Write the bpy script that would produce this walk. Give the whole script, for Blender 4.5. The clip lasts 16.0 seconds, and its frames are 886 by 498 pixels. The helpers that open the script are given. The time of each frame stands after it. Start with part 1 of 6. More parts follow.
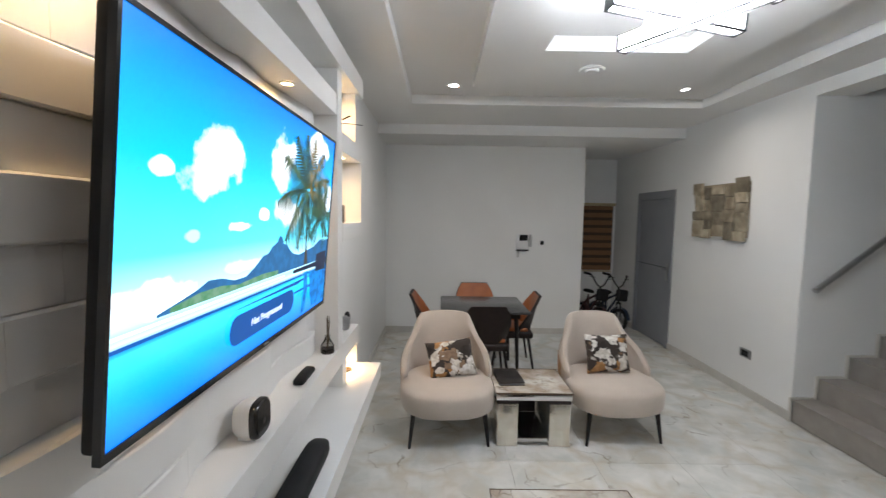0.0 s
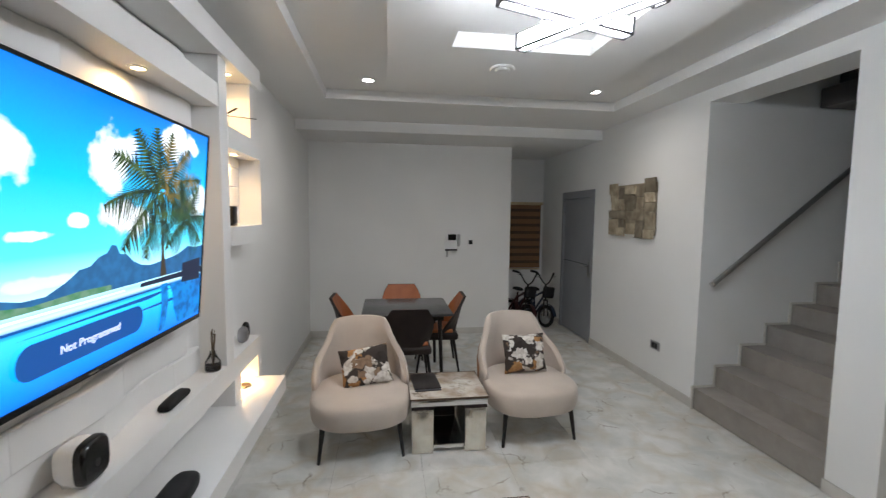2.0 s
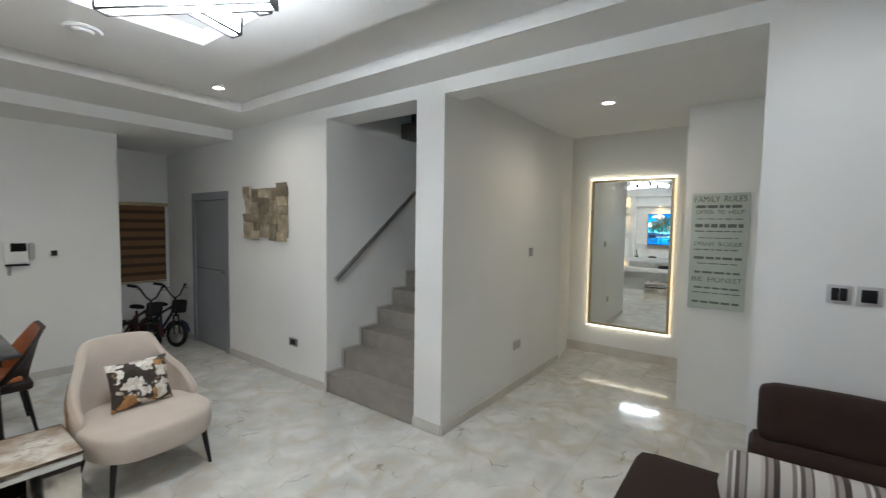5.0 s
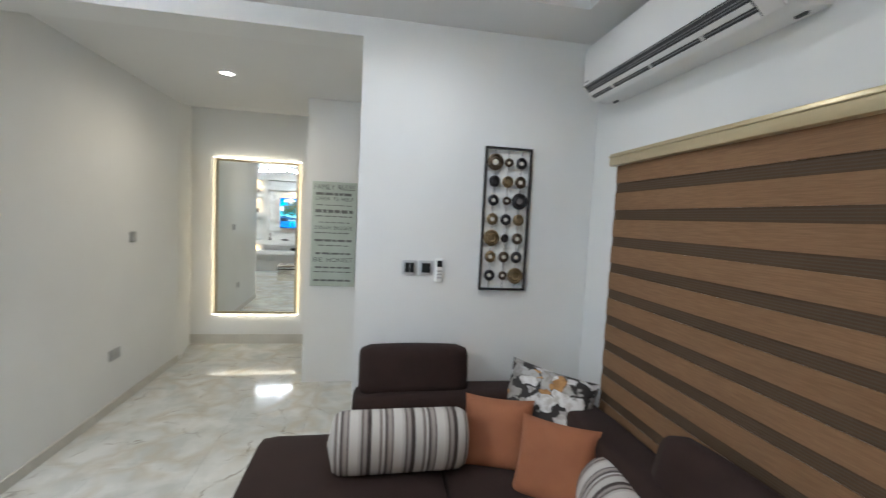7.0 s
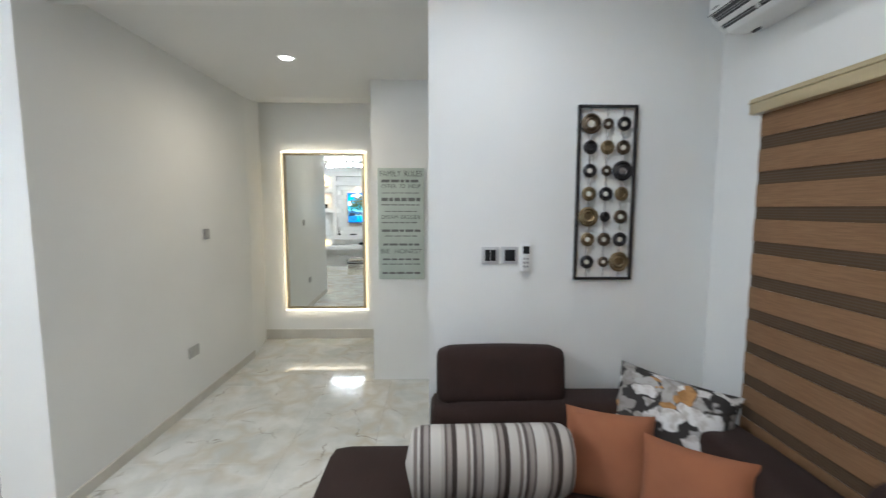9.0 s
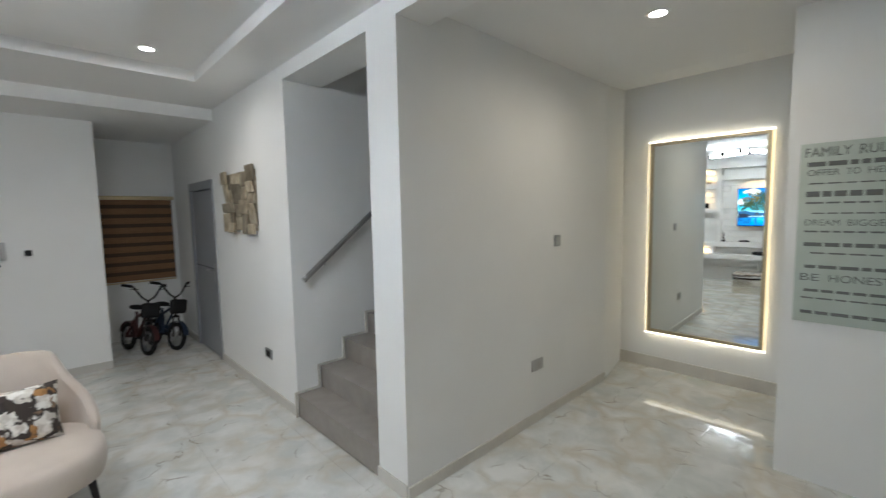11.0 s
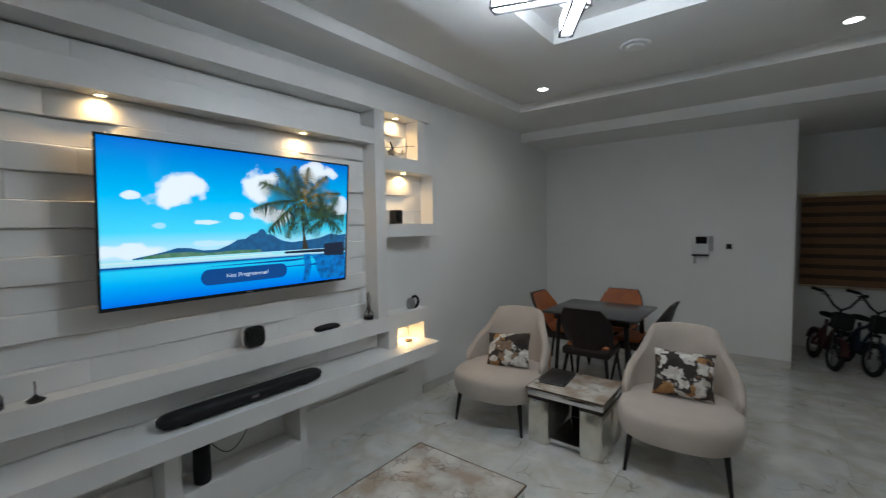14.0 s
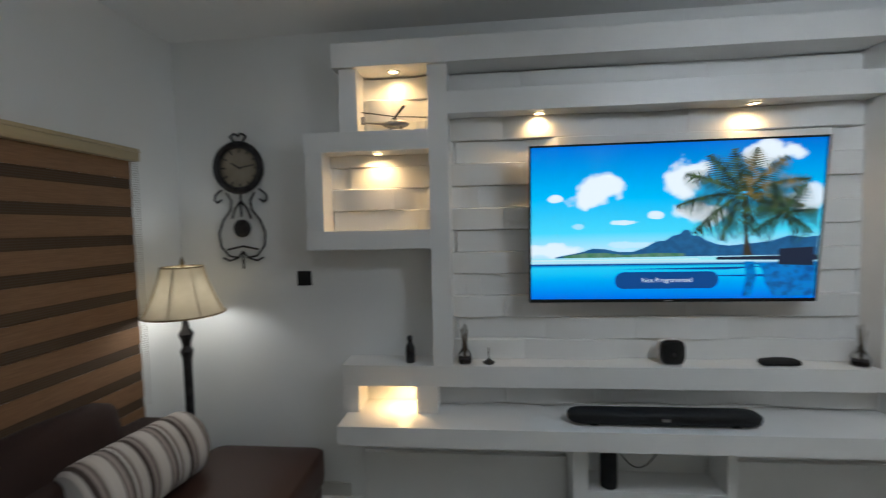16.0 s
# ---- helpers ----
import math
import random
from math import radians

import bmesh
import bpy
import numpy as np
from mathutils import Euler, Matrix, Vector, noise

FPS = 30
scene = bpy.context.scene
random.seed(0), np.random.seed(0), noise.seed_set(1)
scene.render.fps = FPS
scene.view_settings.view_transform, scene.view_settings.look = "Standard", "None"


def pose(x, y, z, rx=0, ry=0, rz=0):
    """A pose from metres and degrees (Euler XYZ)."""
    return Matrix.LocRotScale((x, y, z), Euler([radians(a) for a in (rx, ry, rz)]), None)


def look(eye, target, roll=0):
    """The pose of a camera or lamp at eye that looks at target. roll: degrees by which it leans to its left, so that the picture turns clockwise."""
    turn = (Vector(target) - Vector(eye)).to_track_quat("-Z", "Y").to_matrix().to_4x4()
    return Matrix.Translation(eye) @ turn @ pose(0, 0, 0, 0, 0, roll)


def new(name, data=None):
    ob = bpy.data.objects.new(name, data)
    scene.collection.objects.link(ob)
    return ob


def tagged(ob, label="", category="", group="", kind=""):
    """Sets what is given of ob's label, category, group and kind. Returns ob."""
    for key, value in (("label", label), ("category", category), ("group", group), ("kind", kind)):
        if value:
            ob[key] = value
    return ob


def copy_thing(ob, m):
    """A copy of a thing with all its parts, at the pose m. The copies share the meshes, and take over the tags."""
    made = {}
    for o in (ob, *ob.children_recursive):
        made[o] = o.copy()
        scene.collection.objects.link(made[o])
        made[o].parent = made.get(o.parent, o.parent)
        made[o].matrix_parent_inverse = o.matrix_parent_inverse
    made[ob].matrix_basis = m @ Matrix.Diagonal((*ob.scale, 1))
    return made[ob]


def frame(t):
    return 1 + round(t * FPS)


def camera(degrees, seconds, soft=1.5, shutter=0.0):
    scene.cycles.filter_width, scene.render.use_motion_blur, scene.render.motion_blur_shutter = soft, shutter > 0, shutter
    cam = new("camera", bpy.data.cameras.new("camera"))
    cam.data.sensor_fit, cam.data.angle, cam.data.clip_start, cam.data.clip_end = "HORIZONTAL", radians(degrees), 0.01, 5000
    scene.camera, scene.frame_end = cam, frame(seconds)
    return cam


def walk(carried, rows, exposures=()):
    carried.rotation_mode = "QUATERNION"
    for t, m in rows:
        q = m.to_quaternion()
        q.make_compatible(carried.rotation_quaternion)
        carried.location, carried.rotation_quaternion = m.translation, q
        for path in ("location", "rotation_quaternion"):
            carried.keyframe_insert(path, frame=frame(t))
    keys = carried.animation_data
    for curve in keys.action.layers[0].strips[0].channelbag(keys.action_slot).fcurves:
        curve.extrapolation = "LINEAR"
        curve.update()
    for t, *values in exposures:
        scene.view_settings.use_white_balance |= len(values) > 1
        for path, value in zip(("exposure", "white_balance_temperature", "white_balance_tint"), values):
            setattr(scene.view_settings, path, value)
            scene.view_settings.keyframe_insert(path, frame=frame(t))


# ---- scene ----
cam = camera(92.8, 16.0, soft=1.25, shutter=0.3)
PATH = [
    (0, (0.098, 0.165, 1.712), (0.109, 2.159, 1.556), 0.9),
    (0.5, (0.19, 0.212, 1.726), (-0.121, 2.181, 1.568), 0.8),
    (1, (0.264, 0.241, 1.727), (-0.11, 2.199, 1.575), -0.3),
    (1.5, (0.291, 0.265, 1.725), (0.287, 2.259, 1.565), -0.1),
    (2, (0.352, 0.27, 1.733), (0.62, 2.246, 1.573), 0.6),
    (2.5, (0.381, 0.261, 1.728), (0.898, 2.187, 1.571), 1.1),
    (3, (0.391, 0.244, 1.722), (1.144, 2.091, 1.579), 1.6),
    (3.5, (0.419, 0.222, 1.73), (1.431, 1.942, 1.598), 1.8),
    (5.8, (0.487, 0.182, 1.71), (2.307, 1.002, 1.589), 0.9),
    (6, (0.5, 0.174, 1.711), (2.37, 0.873, 1.587), 1.1),
    (6.5, (0.542, 0.16, 1.718), (2.525, 0.373, 1.572), 1.7),
    (7, (0.603, 0.128, 1.719), (2.569, -0.21, 1.577), 2.8),
    (7.5, (0.656, 0.115, 1.733), (2.511, -0.615, 1.57), 2.9),
    (8, (0.736, 0.094, 1.725), (2.564, -0.7, 1.559), 1.9),
    (8.5, (0.818, 0.114, 1.709), (2.759, -0.332, 1.522), 0.8),
    (9, (0.97, 0.176, 1.659), (2.961, 0.14, 1.467), 0.1),
    (9.2, (1.065, 0.199, 1.672), (3.051, 0.337, 1.478), -0.3),
    (11.5, (1.808, 0.367, 1.674), (2.798, 2.098, 1.529), -1.0),
    (12, (1.902, 0.373, 1.649), (2.389, 2.309, 1.525), -0.9),
    (12.5, (1.87, 0.346, 1.633), (1.823, 2.341, 1.494), -0.9),
    (13, (1.904, 0.35, 1.653), (1.395, 2.279, 1.515), -1.0),
    (13.5, (1.91, 0.342, 1.66), (1.023, 2.13, 1.524), -1.4),
    (14, (1.955, 0.345, 1.638), (0.728, 1.921, 1.526), -0.8),
    (14.5, (1.905, 0.399, 1.619), (0.421, 1.736, 1.513), -1.1),
    (15, (1.871, 0.527, 1.646), (0.108, 1.467, 1.551), 0.1),
    (15.5, (1.819, 0.6, 1.65), (-0.126, 1.054, 1.545), -0.7),
    (16, (1.8, 0.647, 1.676), (-0.188, 0.459, 1.568), -1.3),
]
walk(cam, [(t, look(eye, target, roll)) for t, eye, target, roll in PATH],
     [(0, 0.0, 6500, 13), (1.5, -0.12, 6500, 13), (2.8, -0.2, 6480, 12), (3.5, -0.24, 6420, 8), (6.0, 0.36, 6450, 11), (7.0, 0.5, 6300, 10), (9.0, 0.58, 6270, 10), (11.5, 0.2, 6300, 10), (12.0, 0.34, 6300, 10), (12.5, 0.18, 6290, 10), (13.0, -0.27, 6400, 9), (13.5, -0.86, 6080, 8), (14.0, -0.95, 6130, 8), (14.5, -0.82, 6150, 8), (15.5, -0.82, 6130, 8), (16.0, -0.95, 6130, 8)])

# ---- world ----
world = bpy.data.worlds.new("night")
scene.world = world
world.use_nodes = True
world.node_tree.nodes["Background"].inputs[0].default_value = (0.05, 0.06, 0.08, 1)
world.node_tree.nodes["Background"].inputs[1].default_value = 0.2

CHANDELIER_POWER, SPOT_POWER, NICHE_POWER, LAMP_POWER = 57.0, 27.0, 12.0, 2.9


def lamp(name, kind, loc, watts, colour, size=0.05, aim=None, cone=100, blend=0.6):
    data = bpy.data.lights.new(name, kind)
    data.energy, data.color = watts, colour
    if kind == "AREA":
        data.shape, data.size = "DISK", size
    else:
        data.shadow_soft_size = size
    if kind == "SPOT":
        data.spot_size, data.spot_blend = radians(cone), blend
    ob = new(name, data)
    ob.matrix_world = look(loc, aim or (loc[0], loc[1] + 0.0001, loc[2] - 1))
    return ob


COOL, SOFTWHITE, WARM = (0.875, 0.94, 1.0), (1.0, 0.955, 0.87), (1.0, 0.63, 0.27)


# ---- materials ----
def nodes_of(name):
    m = bpy.data.materials.new(name)
    m.use_nodes = True
    t = m.node_tree
    return m, t, t.nodes, t.links, t.nodes["Principled BSDF"]


def surface(name, a, b=None, scale=6.0, rough=0.5, rough_var=0.1, bump=0.05, grain=120.0, metal=0.0, stretch=(1, 1, 1), detail=6.0, coat=0.0, piece=0.0, translucent=0.0, sheen=0.0):
    """A two-scale material: broad mottling between a and b, fine grain in relief and roughness."""
    m, t, n, l, p = nodes_of(name)
    b = b or tuple(c * 0.93 for c in a)
    co = n.new("ShaderNodeTexCoord")
    mp = n.new("ShaderNodeMapping")
    mp.inputs["Scale"].default_value = stretch
    l.new(co.outputs["Object"], mp.inputs[0])
    big, fine = n.new("ShaderNodeTexNoise"), n.new("ShaderNodeTexNoise")
    big.inputs["Scale"].default_value, big.inputs["Detail"].default_value = scale, detail
    fine.inputs["Scale"].default_value, fine.inputs["Detail"].default_value = grain, 4
    l.new(mp.outputs[0], big.inputs[0])
    l.new(mp.outputs[0], fine.inputs[0])
    ramp = n.new("ShaderNodeValToRGB")
    ramp.color_ramp.elements[0].position, ramp.color_ramp.elements[1].position = 0.35, 0.68
    ramp.color_ramp.elements[0].color, ramp.color_ramp.elements[1].color = (*b, 1), (*a, 1)
    l.new(big.outputs["Fac"], ramp.inputs[0])
    out = ramp.outputs[0]
    if piece:
        info, hsv, mul = n.new("ShaderNodeObjectInfo"), n.new("ShaderNodeHueSaturation"), n.new("ShaderNodeMapRange")
        mul.inputs["To Min"].default_value, mul.inputs["To Max"].default_value = 1 - piece, 1 + piece
        l.new(info.outputs["Random"], mul.inputs[0])
        l.new(mul.outputs[0], hsv.inputs["Value"])
        l.new(out, hsv.inputs["Color"])
        out = hsv.outputs[0]
    l.new(out, p.inputs["Base Color"])
    rr = n.new("ShaderNodeMapRange")
    rr.inputs["To Min"].default_value, rr.inputs["To Max"].default_value = max(0.02, rough - rough_var), min(1, rough + rough_var)
    l.new(big.outputs["Fac"], rr.inputs[0])
    l.new(rr.outputs[0], p.inputs["Roughness"])
    if bump:
        bp = n.new("ShaderNodeBump")
        bp.inputs["Strength"].default_value, bp.inputs["Distance"].default_value = bump, 0.004
        l.new(fine.outputs["Fac"], bp.inputs["Height"])
        l.new(bp.outputs[0], p.inputs["Normal"])
    p.inputs["Metallic"].default_value = metal
    p.inputs["Coat Weight"].default_value = coat
    p.inputs["Sheen Weight"].default_value = sheen
    p.inputs["Transmission Weight"].default_value = 0
    if translucent:
        tr, mix = n.new("ShaderNodeBsdfTranslucent"), n.new("ShaderNodeMixShader")
        l.new(out, tr.inputs[0])
        mix.inputs[0].default_value = translucent
        l.new(p.outputs[0], mix.inputs[1])
        l.new(tr.outputs[0], mix.inputs[2])
        l.new(mix.outputs[0], n["Material Output"].inputs[0])
    return m


def glow(name, colour, strength):
    m, t, n, l, p = nodes_of(name)
    p.inputs["Base Color"].default_value = (*colour, 1)
    p.inputs["Emission Color"].default_value = (*colour, 1)
    p.inputs["Emission Strength"].default_value = strength
    return m


def marble(name, base, vein, vein2, scale=1.6, rough=0.12, amount=0.6, per_piece=True, width=0.035):
    m, t, n, l, p = nodes_of(name)
    co, info = n.new("ShaderNodeTexCoord"), n.new("ShaderNodeObjectInfo")
    off, add = n.new("ShaderNodeVectorMath"), n.new("ShaderNodeVectorMath")
    off.operation, add.operation = "SCALE", "ADD"
    off.inputs[0].default_value = (17.0, 31.0, 7.0)
    l.new(info.outputs["Random"], off.inputs["Scale"])
    l.new(co.outputs["Object"], add.inputs[0])
    if per_piece:
        l.new(off.outputs[0], add.inputs[1])
    warp = n.new("ShaderNodeTexNoise")
    warp.inputs["Scale"].default_value, warp.inputs["Detail"].default_value = scale * 1.2, 5
    l.new(add.outputs[0], warp.inputs[0])
    mixv = n.new("ShaderNodeMix")
    mixv.data_type = "VECTOR"
    mixv.inputs[0].default_value = 0.45
    l.new(add.outputs[0], mixv.inputs[4])
    l.new(warp.outputs["Color"], mixv.inputs[5])
    v = n.new("ShaderNodeTexVoronoi")
    v.feature = "DISTANCE_TO_EDGE"
    v.inputs["Scale"].default_value = scale * 1.7
    l.new(mixv.outputs[1], v.inputs[0])
    r = n.new("ShaderNodeValToRGB")
    r.color_ramp.elements[0].position, r.color_ramp.elements[1].position = 0.0, width
    r.color_ramp.elements[0].color, r.color_ramp.elements[1].color = (1, 1, 1, 1), (0, 0, 0, 1)
    l.new(v.outputs["Distance"], r.inputs[0])
    fade = n.new("ShaderNodeTexNoise")
    fade.inputs["Scale"].default_value = scale * 1.4
    l.new(add.outputs[0], fade.inputs[0])
    fr = n.new("ShaderNodeMapRange")
    fr.inputs["From Min"].default_value, fr.inputs["From Max"].default_value, fr.inputs["To Max"].default_value = 0.45, 0.7, amount
    l.new(fade.outputs["Fac"], fr.inputs[0])
    mul = n.new("ShaderNodeMath")
    mul.operation = "MULTIPLY"
    l.new(r.outputs[0], mul.inputs[0])
    l.new(fr.outputs[0], mul.inputs[1])
    cloud = n.new("ShaderNodeValToRGB")
    cloud.color_ramp.elements[0].position, cloud.color_ramp.elements[1].position = 0.38, 0.66
    cloud.color_ramp.elements[0].color, cloud.color_ramp.elements[1].color = (*vein2, 1), (*base, 1)
    l.new(warp.outputs["Fac"], cloud.inputs[0])
    mx = n.new("ShaderNodeMix")
    mx.data_type = "RGBA"
    l.new(mul.outputs[0], mx.inputs[0])
    l.new(cloud.outputs[0], mx.inputs[6])
    mx.inputs[7].default_value = (*vein, 1)
    l.new(mx.outputs[2], p.inputs["Base Color"])
    fine = n.new("ShaderNodeTexNoise")
    fine.inputs["Scale"].default_value = 9
    l.new(add.outputs[0], fine.inputs[0])
    rr = n.new("ShaderNodeMapRange")
    rr.inputs["To Min"].default_value, rr.inputs["To Max"].default_value = rough * 0.6, rough * 1.5
    l.new(fine.outputs["Fac"], rr.inputs[0])
    l.new(rr.outputs[0], p.inputs["Roughness"])
    return m


def floor_marble():
    """Polished tile: pale cells, broad soft beige veins, sparse dark cracks; the pattern runs on from tile to tile."""
    m, t, n, l, p = nodes_of("marble_tile")
    geo, info = n.new("ShaderNodeNewGeometry"), n.new("ShaderNodeObjectInfo")

    def noise_at(vec, scale, detail, dist=0.0):
        q = n.new("ShaderNodeTexNoise")
        q.inputs["Scale"].default_value, q.inputs["Detail"].default_value, q.inputs["Distortion"].default_value = scale, detail, dist
        l.new(vec, q.inputs[0])
        return q

    warp = noise_at(geo.outputs["Position"], 3.2, 5)
    mv = n.new("ShaderNodeMix")
    mv.data_type = "VECTOR"
    mv.inputs[0].default_value = 0.28
    l.new(geo.outputs["Position"], mv.inputs[4])
    l.new(warp.outputs["Color"], mv.inputs[5])

    def vein(scale, width, lo, hi, fade_scale, top):
        v, r = n.new("ShaderNodeTexVoronoi"), n.new("ShaderNodeValToRGB")
        v.feature = "DISTANCE_TO_EDGE"
        v.inputs["Scale"].default_value = scale
        l.new(mv.outputs[1], v.inputs[0])
        r.color_ramp.elements[0].color, r.color_ramp.elements[1].color = (1, 1, 1, 1), (0, 0, 0, 1)
        r.color_ramp.elements[1].position = width
        l.new(v.outputs["Distance"], r.inputs[0])
        f, mr, mul = noise_at(geo.outputs["Position"], fade_scale, 3), n.new("ShaderNodeMapRange"), n.new("ShaderNodeMath")
        mr.inputs["From Min"].default_value, mr.inputs["From Max"].default_value, mr.inputs["To Max"].default_value = lo, hi, top
        l.new(f.outputs["Fac"], mr.inputs[0])
        mul.operation = "MULTIPLY"
        l.new(r.outputs[0], mul.inputs[0])
        l.new(mr.outputs[0], mul.inputs[1])
        return mul.outputs[0]

    cloud = n.new("ShaderNodeValToRGB")
    cloud.color_ramp.elements[0].position, cloud.color_ramp.elements[1].position = 0.35, 0.65
    cloud.color_ramp.elements[0].color, cloud.color_ramp.elements[1].color = (0.54, 0.555, 0.53, 1), (0.72, 0.715, 0.685, 1)
    l.new(noise_at(mv.outputs[1], 5.5, 6).outputs["Fac"], cloud.inputs[0])
    out = cloud.outputs[0]
    for fac, colour in ((vein(4.6, 0.22, 0.36, 0.6, 2.3, 0.75), (0.53, 0.48, 0.39, 1)), (vein(3.1, 0.022, 0.5, 0.66, 4.5, 0.8), (0.25, 0.215, 0.17, 1))):
        mx = n.new("ShaderNodeMix")
        mx.data_type = "RGBA"
        l.new(fac, mx.inputs[0])
        l.new(out, mx.inputs[6])
        mx.inputs[7].default_value = colour
        out = mx.outputs[2]
    hsv, mr = n.new("ShaderNodeHueSaturation"), n.new("ShaderNodeMapRange")
    mr.inputs["To Min"].default_value, mr.inputs["To Max"].default_value = 0.975, 1.025
    l.new(info.outputs["Random"], mr.inputs[0])
    l.new(mr.outputs[0], hsv.inputs["Value"])
    l.new(out, hsv.inputs["Color"])
    l.new(hsv.outputs[0], p.inputs["Base Color"])
    rr = n.new("ShaderNodeMapRange")
    rr.inputs["To Min"].default_value, rr.inputs["To Max"].default_value = 0.03, 0.09
    wave = n.new("ShaderNodeBump")
    wave.inputs["Strength"].default_value, wave.inputs["Distance"].default_value = 0.10, 0.004
    l.new(noise_at(geo.outputs["Position"], 14, 2).outputs["Fac"], wave.inputs["Height"])
    l.new(wave.outputs[0], p.inputs["Normal"])
    l.new(noise_at(geo.outputs["Position"], 7, 3).outputs["Fac"], rr.inputs[0])
    l.new(rr.outputs[0], p.inputs["Roughness"])
    return m


def stripes(name, colours, axis=1, period=0.3, rough=0.9):
    """Woven cloth with bands of several widths across one axis."""
    m, t, n, l, p = nodes_of(name)
    co, sep = n.new("ShaderNodeTexCoord"), n.new("ShaderNodeSeparateXYZ")
    l.new(co.outputs["Object"], sep.inputs[0])
    mod = n.new("ShaderNodeMath")
    mod.operation = "DIVIDE"
    mod.inputs[1].default_value = period
    l.new(sep.outputs[axis], mod.inputs[0])
    fr = n.new("ShaderNodeMath")
    fr.operation = "FRACT"
    l.new(mod.outputs[0], fr.inputs[0])
    r = n.new("ShaderNodeValToRGB")
    r.color_ramp.interpolation = "CONSTANT"
    e = r.color_ramp.elements
    e[0].position, e[0].color = 0, (*colours[0][1], 1)
    e[1].position, e[1].color = colours[1][0], (*colours[1][1], 1)
    for pos, c in colours[2:]:
        x = e.new(pos)
        x.color = (*c, 1)
    l.new(fr.outputs[0], r.inputs[0])
    l.new(r.outputs[0], p.inputs["Base Color"])
    p.inputs["Roughness"].default_value = rough
    w, bp = n.new("ShaderNodeTexNoise"), n.new("ShaderNodeBump")
    w.inputs["Scale"].default_value = 260
    bp.inputs["Strength"].default_value, bp.inputs["Distance"].default_value = 0.3, 0.002
    l.new(co.outputs["Object"], w.inputs[0])
    l.new(w.outputs["Fac"], bp.inputs["Height"])
    l.new(bp.outputs[0], p.inputs["Normal"])
    return m


def floral(name, seed, pale=False):
    """Printed cloth: dark ground with white, grey, tan and ochre petals."""
    m, t, n, l, p = nodes_of(name)
    co, mp = n.new("ShaderNodeTexCoord"), n.new("ShaderNodeMapping")
    mp.inputs["Location"].default_value = (seed, seed * 2.3, seed * 0.7)
    l.new(co.outputs["Object"], mp.inputs[0])
    wp, mixv = n.new("ShaderNodeTexNoise"), n.new("ShaderNodeMix")
    wp.inputs["Scale"].default_value = 13
    mixv.data_type = "VECTOR"
    mixv.inputs[0].default_value = 0.13
    l.new(mp.outputs[0], wp.inputs[0])
    l.new(mp.outputs[0], mixv.inputs[4])
    l.new(wp.outputs["Color"], mixv.inputs[5])
    v = n.new("ShaderNodeTexVoronoi")
    v.inputs["Scale"].default_value = 16
    l.new(mixv.outputs[1], v.inputs[0])
    sep = n.new("ShaderNodeSeparateColor")
    l.new(v.outputs["Color"], sep.inputs[0])
    pal = n.new("ShaderNodeValToRGB")
    pal.color_ramp.interpolation = "CONSTANT"
    cols = [(0, (0.028, 0.02, 0.016)), (0.1, (0.74, 0.71, 0.66)), (0.42, (0.26, 0.17, 0.11)), (0.58, (0.66, 0.62, 0.56)), (0.74, (0.40, 0.20, 0.07)), (0.84, (0.50, 0.46, 0.41))]
    if pale:
        cols = [(0, (0.03, 0.027, 0.025)), (0.1, (0.76, 0.75, 0.74)), (0.42, (0.30, 0.28, 0.265)), (0.58, (0.70, 0.68, 0.67)), (0.74, (0.46, 0.24, 0.09)), (0.82, (0.42, 0.40, 0.39))]
    e = pal.color_ramp.elements
    e[0].color = (*cols[0][1], 1)
    e[1].position, e[1].color = cols[1][0], (*cols[1][1], 1)
    for pos, c in cols[2:]:
        e.new(pos).color = (*c, 1)
    l.new(sep.outputs[0], pal.inputs[0])
    rim, mx = n.new("ShaderNodeValToRGB"), n.new("ShaderNodeMix")
    rim.color_ramp.elements[0].position, rim.color_ramp.elements[1].position = 0.55, 0.64
    l.new(v.outputs["Distance"], rim.inputs[0])
    mx.data_type = "RGBA"
    l.new(rim.outputs[0], mx.inputs[0])
    streak, dim, shade = n.new("ShaderNodeTexNoise"), n.new("ShaderNodeValToRGB"), n.new("ShaderNodeMix")
    streak.inputs["Scale"].default_value, streak.inputs["Detail"].default_value = 30, 2
    l.new(mp.outputs[0], streak.inputs[0])
    dim.color_ramp.elements[0].position, dim.color_ramp.elements[1].position = 0.38, 0.56
    dim.color_ramp.elements[0].color = (0.72, 0.69, 0.66, 1)
    l.new(streak.outputs["Fac"], dim.inputs[0])
    shade.data_type, shade.blend_type = "RGBA", "MULTIPLY"
    shade.inputs[0].default_value = 1.0
    l.new(pal.outputs[0], shade.inputs[6])
    l.new(dim.outputs[0], shade.inputs[7])
    l.new(shade.outputs[2], mx.inputs[6])
    mx.inputs[7].default_value = (0.035, 0.03, 0.028, 1) if pale else (0.04, 0.029, 0.023, 1)
    l.new(mx.outputs[2], p.inputs["Base Color"])
    p.inputs["Roughness"].default_value = 0.85
    return m


